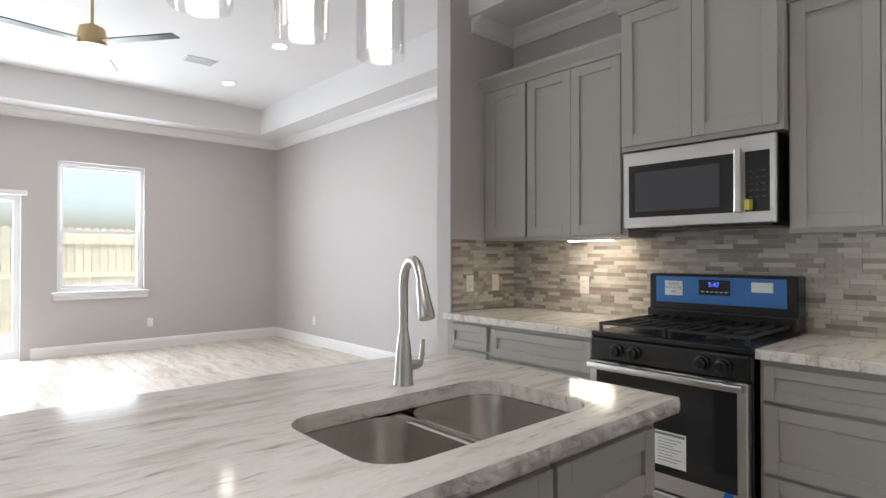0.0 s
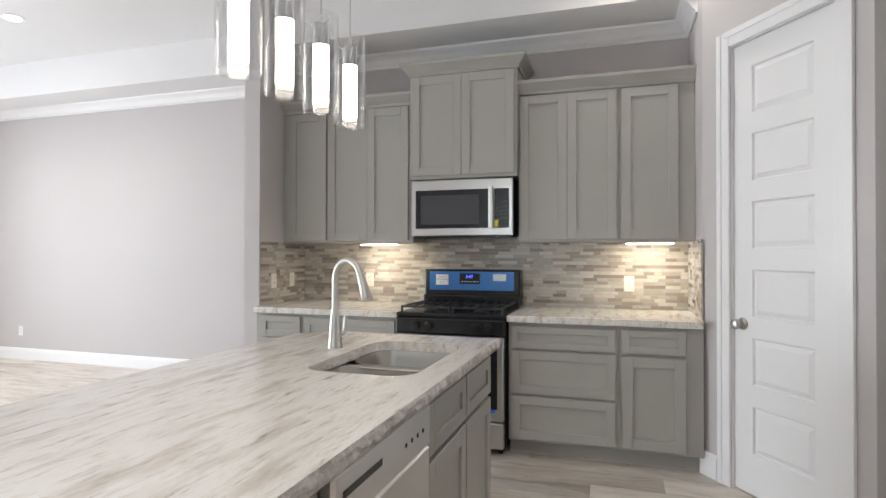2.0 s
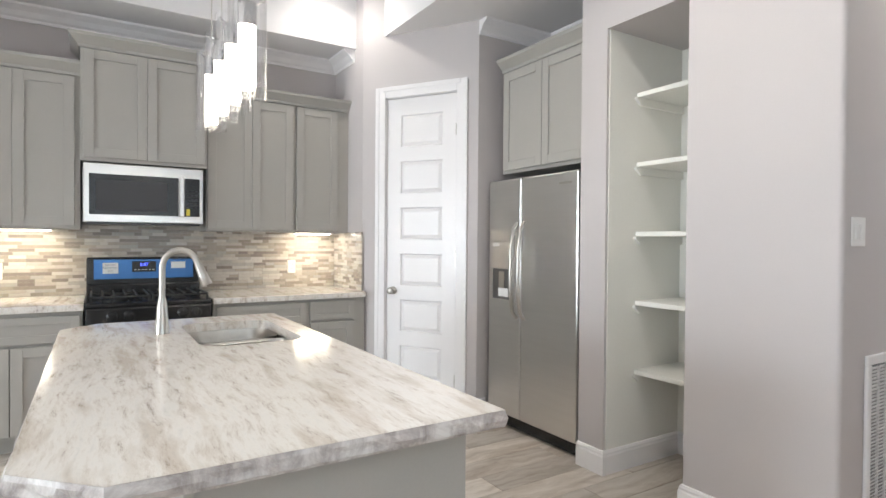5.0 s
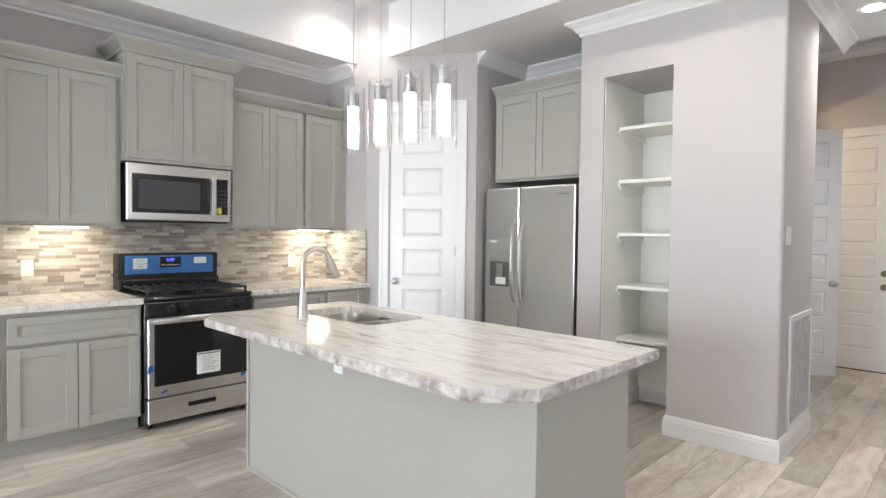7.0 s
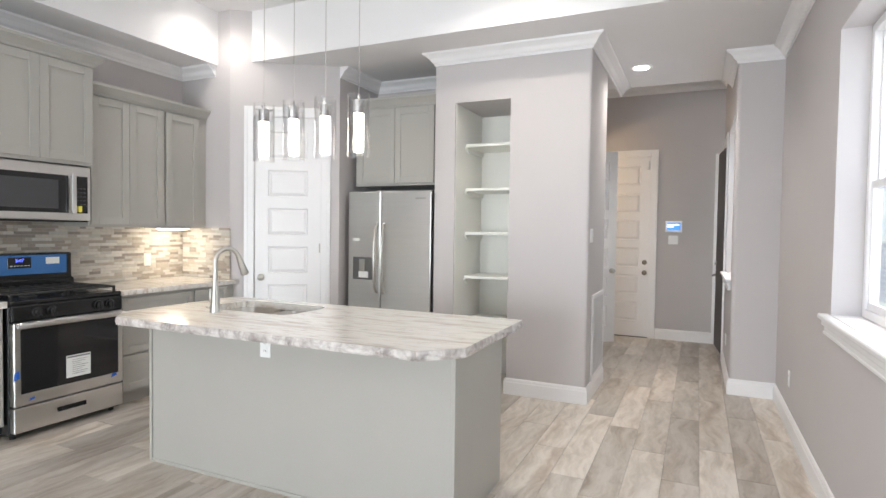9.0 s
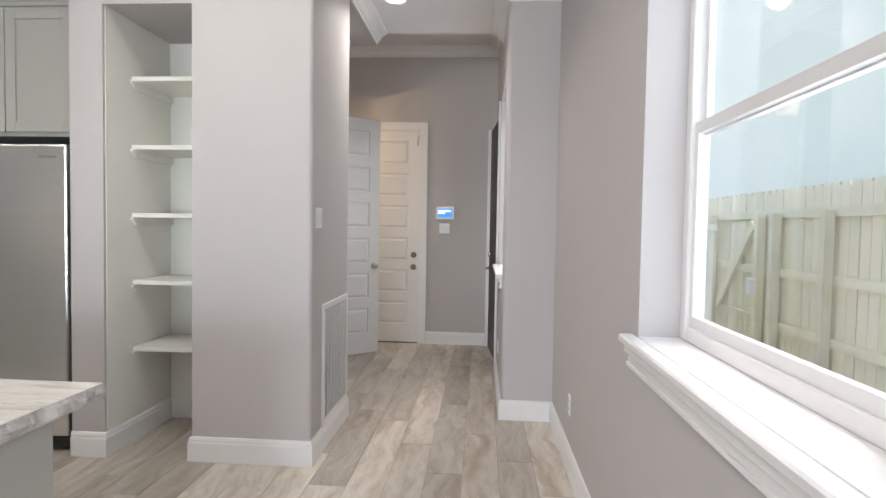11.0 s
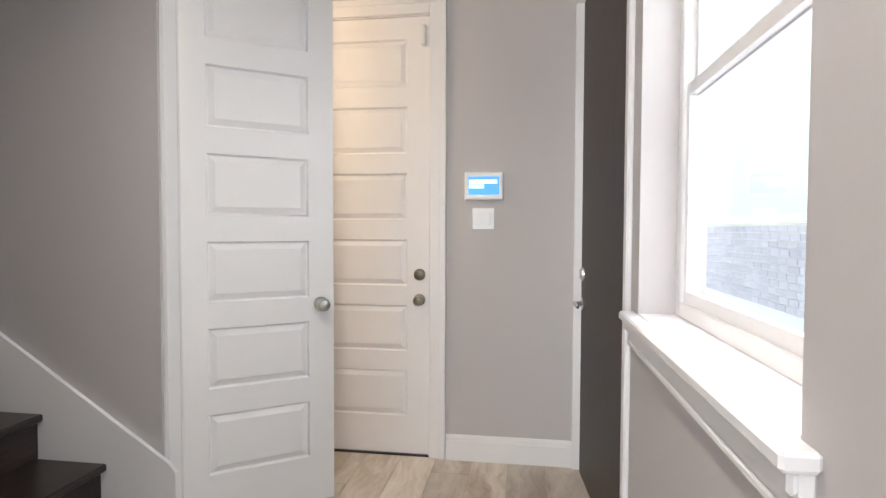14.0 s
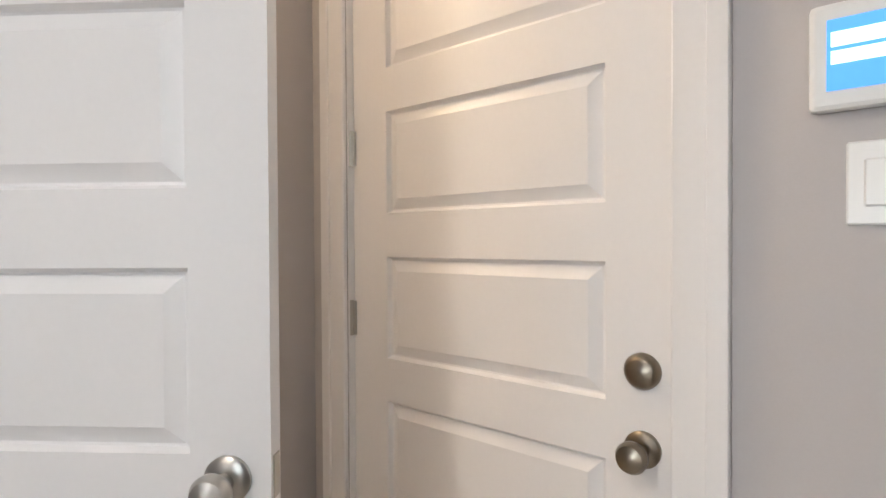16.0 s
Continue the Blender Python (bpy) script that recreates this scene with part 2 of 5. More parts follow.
GROUND = mat("concrete_yard", (0.55, 0.54, 0.52), 0.9, var=0.12, scale=0.8, bump=0.3)
CARD = mat("box_cardboard", (0.36, 0.22, 0.11), 0.8, var=0.08)
RAWWOOD = mat("raw_shelf_wood", (0.55, 0.38, 0.2), 0.6, var=0.1, stretch=(1, 8, 8))

# ---- mesh helpers ----


def bx(bm, x0, x1, y0, y1, z0, z1, bev=0.0, seg=1):
    x0, x1, y0, y1, z0, z1 = min(x0, x1), max(x0, x1), min(y0, y1), max(y0, y1), min(z0, z1), max(z0, z1)
    r = bmesh.ops.create_cube(bm, size=1, matrix=Matrix.LocRotScale(((x0 + x1) / 2, (y0 + y1) / 2, (z0 + z1) / 2), None, (x1 - x0, y1 - y0, z1 - z0)))
    if bev:
        edges = {e for v in r["verts"] for e in v.link_edges}
        bmesh.ops.bevel(bm, geom=list(edges), offset=bev, segments=seg, affect="EDGES", profile=0.5)
    return bm


def box(*a, **k):
    return bx(bmesh.new(), *a, **k)


def cyl(bm, a, b, r, r2=None, n=20):
    a, b = Vector(a), Vector(b)
    m = Matrix.Translation((a + b) / 2) @ (b - a).to_track_quat("Z", "Y").to_matrix().to_4x4()
    bmesh.ops.create_cone(bm, cap_ends=True, segments=n, radius1=r, radius2=r if r2 is None else r2, depth=(b - a).length, matrix=m)
    return bm


def prism(bm, pts, z0, z1):
    """An upright prism over a plan outline."""
    lo = [bm.verts.new((x, y, z0)) for x, y in pts]
    hi = [bm.verts.new((x, y, z1)) for x, y in pts]
    n = len(pts)
    bm.faces.new(lo[::-1]), bm.faces.new(hi)
    for i in range(n):
        bm.faces.new((lo[i], lo[(i + 1) % n], hi[(i + 1) % n], hi[i]))
    bmesh.ops.recalc_face_normals(bm, faces=bm.faces)
    return bm


def tube(bm, pts, radii, n=14):
    """A round tube along a line of points."""
    rings, pts = [], [Vector(p) for p in pts]
    for i, p in enumerate(pts):
        d = (pts[min(i + 1, len(pts) - 1)] - pts[max(i - 1, 0)]).normalized()
        q = d.to_track_quat("Z", "Y")
        rings.append([bm.verts.new(p + q @ Vector((radii[i] * math.cos(2 * math.pi * k / n), radii[i] * math.sin(2 * math.pi * k / n), 0))) for k in range(n)])
    for a, b in zip(rings, rings[1:]):
        best = min(range(n), key=lambda s: sum((a[k].co - b[(k + s) % n].co).length for k in range(n)))
        for k in range(n):
            bm.faces.new((a[k], a[(k + 1) % n], b[(k + 1 + best) % n], b[(k + best) % n]))
    bm.faces.new(rings[0][::-1]), bm.faces.new(rings[-1])
    bmesh.ops.recalc_face_normals(bm, faces=bm.faces)
    return bm


def lathe(bm, profile, centre, axis=(0, 0, 1), n=24):
    """A turned shape: profile of (radius, height) pairs about an axis."""
    q = Vector(axis).to_track_quat("Z", "Y")
    c = Vector(centre)
    rings = [[bm.verts.new(c + q @ Vector((max(r, 0.0002) * math.cos(2 * math.pi * k / n), max(r, 0.0002) * math.sin(2 * math.pi * k / n), h))) for k in range(n)] for r, h in profile]
    for a, b in zip(rings, rings[1:]):
        for k in range(n):
            bm.faces.new((a[k], a[(k + 1) % n], b[(k + 1) % n], b[k]))
    bm.faces.new(rings[0][::-1]), bm.faces.new(rings[-1])
    bmesh.ops.recalc_face_normals(bm, faces=bm.faces)
    return bm


def sweep(bm, path, profile):
    """A moulding: profile of (out, up) pairs, swept along a plan line with mitred corners; out is to the left of the line."""
    pts = [Vector(p) for p in path]
    rings = []
    for i, p in enumerate(pts):
        d0 = (pts[i] - pts[i - 1]).normalized() if i else (pts[1] - pts[0]).normalized()
        d1 = (pts[i + 1] - pts[i]).normalized() if i < len(pts) - 1 else d0
        n0, n1 = Vector((-d0.y, d0.x, 0)), Vector((-d1.y, d1.x, 0))
        nm = (n0 + n1).normalized()
        k = 1 / max(nm.dot(n0), 0.3)
        rings.append([bm.verts.new(p + nm * (o * k) + Vector((0, 0, u))) for o, u in profile])
    m = len(profile)
    for a, b in zip(rings, rings[1:]):
        for j in range(m):
            bm.faces.new((a[j], b[j], b[(j + 1) % m], a[(j + 1) % m]))
    bm.faces.new(rings[0]), bm.faces.new(rings[-1][::-1])
    bmesh.ops.recalc_face_normals(bm, faces=bm.faces)
    return bm


def part(name, bm, material, parent=None, label="", smooth=False):
    me = bpy.data.meshes.new(name)
    if smooth:
        for f in bm.faces:
            f.smooth = True
    bm.to_mesh(me)
    bm.free()
    me.materials.append(material)
    if smooth:
        me.set_sharp_from_angle(angle=radians(38))
    ob = new(name, me)
    ob.parent = parent
    if label:
        ob["label"] = label
    return ob


def thing(name, m, label, category, group="", kind=""):
    root = new(name)
    root.empty_display_size = 0.1
    root.matrix_world = m
    return tagged(root, label, category, group, kind)


def setting(name, bm, material, label, category):
    return tagged(part(name, bm, material), label, category, kind="structure")


# ---- the plan ----
XB, XW, XH = 4.05, -1.32, -0.965      # range wall, window wall, entry wall
YF, YJ, YE = -0.62, -1.513, -3.985    # shelf column front, jog, entry end wall
XL, YL = 4.82, 8.82                   # living room walls
XC0, XC1, YHE = 0.125, 1.515, -1.325   # shelf column sides, end of the hall's wall
ZC, ZLIV, ZT, ZF = 3.0, 3.10, 3.48, 3.37
XK, YK = 0.765, -2.90                  # closet wall face, stair wall face
DA, DB = (3.42, -0.04), (2.55, -0.60)  # pantry's slanted wall

# floor bed under the planks
setting("floor", box(-1.5, 5.0, -4.2, 9.0, -0.12, -0.004), GROUT, "grey grout bed of the wood-look tile floor", "floor")
floor_ob = bpy.data.objects["floor"]



def bullnose(bm, x0, x1, y0, y1, z0, z1, corners, rad=0.022):
    """An upright block whose named plan corners ('ne', 'nw', 'se', 'sw') are rounded."""
    pts = []
    for key, cx, cy, sx, sy, a0 in (("ne", x1, y1, -1, -1, 0), ("nw", x0, y1, 1, -1, 90), ("sw", x0, y0, 1, 1, 180), ("se", x1, y0, -1, 1, 270)):
        if key in corners:
            pts += [(cx + sx * rad + rad * math.cos(radians(a0 + 15 * k)), cy + sy * rad + rad * math.sin(radians(a0 + 15 * k))) for k in range(7)]
        else:
            pts.append((cx, cy))
    return prism(bm, pts, z0, z1)


# walls
bm = box(XW - 0.2, XW, YJ - 0.1, 0.55, 0, 3.6)
bx(bm, XW - 0.2, XW, 2.52, YL + 0.2, 0, 3.6)
bx(bm, XW - 0.2, XW, 0.55, 2.52, 0, 0.975)
bx(bm, XW - 0.2, XW, 0.55, 2.52, 2.46, 3.6)
setting("wall_west", bm, WALL, "warm grey painted wall around the wide window", "wall")
bm = bullnose(bmesh.new(), XH - 0.5, XH, -1.72, YJ, 0, 3.6, ("ne",), 0.035)
bx(bm, XH - 0.2, XH, -2.98, -2.77, 0, 3.6)
bx(bm, XH - 0.2, XH, -2.77, -1.72, 0, 0.985)
bx(bm, XH - 0.2, XH, -2.77, -1.72, 2.5, 3.6)
bx(bm, XH - 0.2, XH, -3.90, -2.98, 2.44, 3.6)
bx(bm, XH - 0.2, XH, YE, -3.90, 0, 3.6)
setting("wall_entry", bm, WALL, "warm grey entry wall with door and window", "wall")
bm = box(XH - 0.2, -0.09, YE - 0.2, YE, 0, 3.6)
bx(bm, -0.09, 0.755, YE - 0.2, YE, 2.44, 3.6)
bx(bm, 0.755, 2.6, YE - 0.2, YE, 0, 3.6)
setting("wall_entry_end", bm, WALL, "warm grey wall at the end of the entry", "wall")
bm = box(0.90, 1.02, YE, -3.70, 0, 2.68)
bx(bm, XK, 1.02, YE, YK, 2.68, 3.6)
setting("wall_closet", bm, WALL, "grey wall with the closet doorway", "wall")
setting("wall_stair_far", box(XK, 4.2, YK - 0.12, YK, 0, 2.68), WALL, "grey wall beside the stairs", "wall")
setting("wall_stair_far_top", box(1.02, 4.2, YK - 0.12, YK, 2.68, 3.6), WALL, "grey wall above the stairs", "wall")
setting("wall_stair_end", box(4.1, 4.2, YK, YHE - 0.14, 0, 3.6), WALL, "grey wall closing the stairwell", "wall")
setting("wall_stair_header", box(XK, 1.02, YK, YHE - 0.14, 2.68, 3.6), WALL, "grey painted header over the stairs", "wall")
setting("wall_closet_back", box(2.5, 2.6, YE, YK - 0.12, 0, 2.7), WALL, "closet end wall", "wall")

# shelf column with its niche, and the hall wall
NX0, NX1, NZ, ND = 0.805, 1.32, 2.55, 0.68
bm = bullnose(bmesh.new(), XC0, NX0, YF - 0.70, YF, 0, ZC, ("nw",))
bx(bm, NX1, XC1, YF - 0.70, YF, 0, ZC)
bx(bm, NX0, NX1, YF - 0.70, YF, NZ, ZC)
bx(bm, NX0, NX1, YF - 0.70, YF - ND, 0, NZ)
bullnose(bm, XC0, 4.2, YHE - 0.14, YF - 0.70, 0, ZF, ("sw",))
setting("wall_shelf_column", bm, WALL, "warm grey column wall holding the shelf niche", "wall")
bm = box(NX0, NX0 + 0.004, YF - ND, YF - 0.02, 0, NZ)
bx(bm, NX1 - 0.004, NX1, YF - ND, YF - 0.02, 0, NZ)
bx(bm, NX0 + 0.004, NX1 - 0.004, YF - ND, YF - ND + 0.004, 0, NZ)
setting("niche_lining", bm, NICHE, "creamy white paint inside the shelf niche", "wall lining")

# pantry's slanted wall with its doorway
ANG = math.degrees(math.atan2(DB[1] - DA[1], DB[0] - DA[0]))
PAN = pose(DA[0], DA[1], 0, 0, 0, ANG)
PL = math.hypot(DB[0] - DA[0], DB[1] - DA[1])
D0, D1 = 0.225, 0.86
bm = box(0, D0, 0, 0.12, 0, 3.6)
bx(bm, D1, PL, 0, 0.12, 0, 3.6)
bx(bm, D0, D1, 0, 0.12, 2.49, 3.6)
bm.transform(PAN)
bx(bm, DB[0], DB[0] + 0.12, -1.5, DB[1] - 0.0, 0, ZC)
bx(bm, DA[0], XB, -0.16, -0.04, 0, 3.6)
setting("wall_pantry", bm, WALL, "warm grey slanted wall of the pantry", "wall")
setting("wall_north_range", box(XB, XB + 0.15, -0.16, 3.2, 0, 3.6), WALL, "warm grey wall behind the kitchen cabinets", "wall")
setting("wall_wing", box(3.40, XL + 0.1, 3.075, 3.21, 0, 3.6), WALL, "warm grey wing wall ending the kitchen", "wall")
setting("wall_range_header", box(3.57, XB, -0.04, 3.075, ZC - 0.03, 3.6), CEIL, "white dropped header over the kitchen cabinets", "ceiling header")
setting("wall_living_side", box(XL, XL + 0.15, 3.21, YL + 0.2, 0, 3.6), WALL, "warm grey living room wall", "wall")
bm = box(-0.35, XL, YL, YL + 0.2, 2.5, 3.6)
bx(bm, 2.89, XL, YL, YL + 0.2, 0, 2.5)
bx(bm, 1.89, 2.89, YL, YL + 0.2, 0, 0.80)
bx(bm, 1.52, 1.89, YL, YL + 0.2, 0, 2.5)
bx(bm, -0.35, 1.52, YL, YL + 0.2, 2.04, 2.5)
bx(bm, XW, -0.35, YL, YL + 0.2, 0, 3.6)
setting("wall_living_end", bm, WALL, "warm grey living room end wall with window and patio door", "wall")

# ceilings: tray, dropped borders, entry
setting("ceiling", box(-0.85, 4.36, -0.15, 8.36, ZT, ZT + 0.1), CEIL, "white raised tray ceiling", "ceiling")
bm = box(XW - 0.1, 3.6, -2.45, -0.15, ZC, ZT + 0.1)
bx(bm, XW - 0.1, -0.85, -0.15, 3.4, ZC, ZT + 0.1)
setting("ceiling_border_kitchen", bm, CEIL, "white dropped ceiling border over the kitchen", "ceiling")
bm = box(4.36, XL, 3.21, YL, ZLIV, ZT + 0.1)
bx(bm, -0.85, 4.36, 8.36, YL, ZLIV, ZT + 0.1)
bx(bm, XW - 0.1, -0.85, 3.4, YL, ZLIV, ZT + 0.1)
setting("ceiling_border_living", bm, CEIL, "white dropped ceiling border round the living room", "ceiling")
bm = box(XH - 0.2, 4.2, YE - 0.1, -2.45, ZF, ZF + 0.1)
bx(bm, 1.02, 2.5, YE, YK - 0.12, 2.69, 2.75)
setting("ceiling_entry", bm, CEIL, "white entry ceiling", "ceiling")

# crown mouldings
CROWN = [(0, 0), (0.012, 0), (0.014, 0.018), (0.03, 0.03), (0.05, 0.06), (0.075, 0.078), (0.095, 0.09), (0.1, 0.105), (0, 0.105)]


def crown(name, path, z):
    return tagged(part(name, sweep(bmesh.new(), [(x, y, z) for x, y in path], CROWN), TRIM), "white painted crown moulding", "crown moulding", kind="structure")


crown("trim_crown_living", [(XL, 3.21), (XL, YL), (XW, YL), (XW, 3.4)], ZLIV - 0.108)
crown("trim_crown_range", [(3.60, -0.04), (XB, -0.04), (XB, 3.075), (3.60, 3.075)], ZC - 0.03 - 0.106)
crown("trim_crown_column", [(XC0, -2.4), (XC0, YF), (XC1, YF), (XC1, YHE), (DB[0], YHE), (DB[0], DB[1])], ZC - 0.107)
crown("trim_crown_window_wall", [(XW, 3.3), (XW, YJ), (XH, YJ), (XH, -2.4)], ZC - 0.107)
crown("trim_crown_entry", [(XH, -2.46), (XH, YE), (XK, YE), (XK, -2.5)], ZF - 0.107)

# baseboards
BASE = [(0, 0), (0.018, 0), (0.018, 0.105), (0.014, 0.115), (0.014, 0.125), (0.008, 0.138), (0, 0.14)]


def baseboard(name, path):
    return tagged(part(name, sweep(bmesh.new(), [(x, y, 0) for x, y in path], BASE), TRIM), "white painted tall baseboard with a stepped top", "baseboard", kind="structure")


baseboard("baseboard_living", [(3.40, 3.21), (XL, 3.21), (XL, YL), (1.62, YL)])
baseboard("baseboard_window_wall", [(-0.40, YL), (XW, YL), (XW, YJ), (XH, YJ), (XH, -2.89)])
baseboard("baseboard_entry", [(XH, YE), (-0.185, YE)])
baseboard("baseboard_column", [(XC0, YHE - 0.14), (XC0, YF), (NX0, YF), (NX0, YF - ND), (NX1, YF - ND), (NX1, YF), (XC1, YF)])
pv = [PAN @ Vector((u, 0, 0)) for u in (0, D0 - 0.1, D1 + 0.1, PL)]
baseboard("baseboard_pantry", [(DA[0] + 0.01, DA[1]), (DA[0], DA[1]), (pv[1].x, pv[1].y)][::-1])
baseboard("baseboard_pantry_end", [(pv[2].x, pv[2].y), (DB[0], DB[1]), (DB[0], DB[1] - 0.08)][::-1])

# ---- doors ----


def panel_slab(w, h, t=0.04, tops=(2.31, 1.942, 1.574, 1.206, 0.838, 0.47), ph=0.258, stile=0.125):
    """A moulded six-panel slab; local x along the width, front at y = 0 facing -y, back at y = t."""
    bm = bmesh.new()
    xs = (0, stile, w - stile, w)
    zs = [0.0]
    for top in sorted(tops):
        zs += [top - ph, top]
    zs.append(h)
    for y0, sgn in ((0, 1), (t, -1)):
        for i in range(3):
            for j in range(len(zs) - 1):
                x0, x1, z0, z1 = xs[i], xs[i + 1], zs[j], zs[j + 1]
                if i == 1 and j % 2 == 1:
                    rings = []
                    for k, d in ((0, 0), (0.006, 0.012), (0.010, 0.013), (0.036, 0.001)):
                        rings.append([bm.verts.new((x, y0 + sgn * d, z)) for x, z in ((x0 + k, z0 + k), (x1 - k, z0 + k), (x1 - k, z1 - k), (x0 + k, z1 - k))])
                    for a, b in zip(rings, rings[1:]):
                        for k in range(4):
                            bm.faces.new((a[k], a[(k + 1) % 4], b[(k + 1) % 4], b[k]))
                    bm.faces.new(rings[-1])
                else:
                    bm.faces.new([bm.verts.new((x, y0, z)) for x, z in ((x0, z0), (x1, z0), (x1, z1), (x0, z1))])
    for a, b in (((0, 0), (w, 0)), ((w, 0), (w, h)), ((w, h), (0, h)), ((0, h), (0, 0))):
        bm.faces.new([bm.verts.new(p) for p in ((a[0], 0, a[1]), (b[0], 0, b[1]), (b[0], t, b[1]), (a[0], t, a[1]))])
    bmesh.ops.remove_doubles(bm, verts=bm.verts, dist=0.0004)
    bmesh.ops.recalc_face_normals(bm, faces=bm.faces)
    return bm


def knob(parent, x, z, y=0.0, out=-1, material=SATIN, name="door_knob", deadbolt=False):
    prof = [(0.033, 0), (0.033, 0.006), (0.028, 0.011), (0.013, 0.014), (0.012, 0.032), (0.02, 0.037), (0.027, 0.046), (0.028, 0.056), (0.023, 0.066), (0.012, 0.07), (0.0, 0.071)]
    if deadbolt:
        prof = [(0.033, 0), (0.033, 0.008), (0.028, 0.016), (0.022, 0.02), (0.0, 0.021)]
    return part(name, lathe(bmesh.new(), prof, (x, y, z), (0, out, 0)), material, parent, "round satin nickel hardware", smooth=True)


def casing(parent, x0, x1, h, w=0.09, y=-0.02):
    """A stepped casing round an opening, standing out to local y = -0.02."""
    for name, a in (("casing_leg", (x0 - w, x0, 0, h + w)), ("casing_leg", (x1, x1 + w, 0, h + w)), ("casing_head", (x0, x1, h, h + w))):
        bm = box(a[0], a[1], y + 0.006, 0, a[2], a[3], bev=0.003)
        if name == "casing_head":
            bx(bm, a[0] - w * 0.35, a[1] + w * 0.35, y, y + 0.007, a[2] + w * 0.62, a[3], bev=0.002)
        else:
            s = a[0] if a[0] < x0 else a[1] - w * 0.38
            bx(bm, s, s + w * 0.38, y, y + 0.007, a[2], a[3] - 0.001, bev=0.002)
        part(name, bm, TRIM, parent)


def hinge(parent, x, z, y=0.0):
    bm = box(x - 0.012, x + 0.012, y - 0.004, y + 0.001, z - 0.045, z + 0.045)
    cyl(bm, (x, y - 0.006, z - 0.047), (x, y - 0.006, z + 0.047), 0.006, n=10)
    part("hinge", bm, SATIN, parent, "small satin nickel hinge")


# pantry door
d = thing("door_1", PAN, "closed white six-panel pantry door in white casing", "door", kind="structure")
slab = part("door_slab", panel_slab(D1 - D0 - 0.01, 2.475, tops=(2.34, 1.968, 1.596, 1.224, 0.852, 0.48)), TRIM, d)
slab.matrix_local = pose(D0 + 0.005, 0.02, 0.008)
casing(d, D0, D1, 2.49)
part("door_stop", bx(bx(box(D0 - 0.0, D0 + 0.004, 0.001, 0.1, 0, 2.49), D1 - 0.004, D1, 0.001, 0.1, 0, 2.49), D0, D1, 0.001, 0.1, 2.486, 2.49), TRIM, d)
knob(d, D0 + 0.065, 0.93, 0.02)
for z in (0.25, 1.22, 2.2):
    hinge(d, D1 - 0.006, z, 0.016)

# door at the end of the entry
GD = pose(0.755, YE, 0, 0, 0, 180)
d = thing("door_2", GD, "closed white six-panel door with a deadbolt", "door", kind="structure")
slab = part("door_slab", panel_slab(0.835, 2.43), TRIM, d)
slab.matrix_local = pose(0.005, 0.02, 0.008)
casing(d, 0, 0.845, 2.44)
part("door_stop", bx(bx(box(0, 0.004, 0.001, 0.1, 0, 2.44), 0.841, 0.845, 0.001, 0.1, 0, 2.44), 0, 0.845, 0.001, 0.1, 2.436, 2.44), TRIM, d)
part("threshold", box(0.0, 0.845, 0.0, 0.1, 0.0, 0.007), GAP, d)
knob(d, 0.786, 0.88, 0.02, material=ANTIQUE)
knob(d, 0.786, 1.02, 0.02, material=ANTIQUE, name="deadbolt", deadbolt=True)
for z in (0.3, 1.05, 1.5, 2.2):
    hinge(d, 0.004, z, 0.016)
part("alarm_contact", box(0.80, 0.822, -0.022, 0.016, 2.27, 2.38, bev=0.004), PLASTIC, d, "white alarm contact")

# open closet door, hinged on the stair side
HX, HY = XK + 0.03, YK - 0.145
OA = math.degrees(math.atan2(-3.448 - HY, 0.266 - HX))
d = thing("closet_door", pose(HX, HY, 0.012, 0, 0, OA), "open white six-panel closet door with a round knob", "door")
part("door_slab", panel_slab(0.66, 2.435, 0.036, stile=0.115), TRIM, d)
knob(d, 0.60, 0.915, 0.0)
knob(d, 0.60, 0.915, 0.036, out=1)
part("latch_plate", box(0.659, 0.662, 0.008, 0.028, 0.885, 0.945), SATIN, d)
for z in (0.25, 1.2, 2.2):
    hinge(d, 0.0, z, 0.018)
c = thing("door_3_frame", pose(XK, YK - 0.10, 0, 0, 0, -90), "white casing beside the closet doorway", "door frame", kind="structure")
bm = box(-0.09, 0.0, -0.014, 0, 0, 2.53, bev=0.003)
bx(bm, -0.09, -0.056, -0.02, -0.013, 0, 2.53, bev=0.002)
part("casing_leg", bm, TRIM, c)
part("jamb", box(0.021, 0.033, 0.0, 0.12, 0, 2.5), TRIM, c)

# dark front door
d = thing("door_4", pose(XH, -3.90, 0, 0, 0, 90), "dark brown stained wooden front door in white casing", "door", kind="structure")
AJAR = pose(0.914, 0.012, 0, 0, 0, 5.0) @ pose(-0.914, -0.012, 0)
bm = box(0.006, 0.914, 0.012, 0.055, 0.012, 2.42, bev=0.003)
part("door_slab", bm, DOORWOOD, d).matrix_local = AJAR
casing(d, 0, 0.92, 2.44)
part("door_stop", bx(bx(box(0, 0.005, 0.001, 0.12, 0, 2.44), 0.915, 0.92, 0.001, 0.12, 0, 2.44), 0, 0.92, 0.001, 0.12, 2.435, 2.44), TRIM, d)
bm = lathe(bmesh.new(), [(0.031, 0), (0.031, 0.008), (0.014, 0.014), (0.013, 0.05), (0.0, 0.052)], (0.07, 0.012, 0.90), (0, -1, 0))
tube(bm, [(0.07, -0.033, 0.90), (0.11, -0.036, 0.902), (0.17, -0.034, 0.895)], [0.011, 0.011, 0.008])
part("door_handle", bm, CHROME, d, "polished lever handle", smooth=True).matrix_local = AJAR
knob(d, 0.07, 1.05, 0.012, name="deadbolt", material=CHROME, deadbolt=True).matrix_local = AJAR
part("door_post", box(-0.083, -0.045, -0.10, -0.018, 0, 2.44, bev=0.003), TRIM, d, "deep white post in the corner")
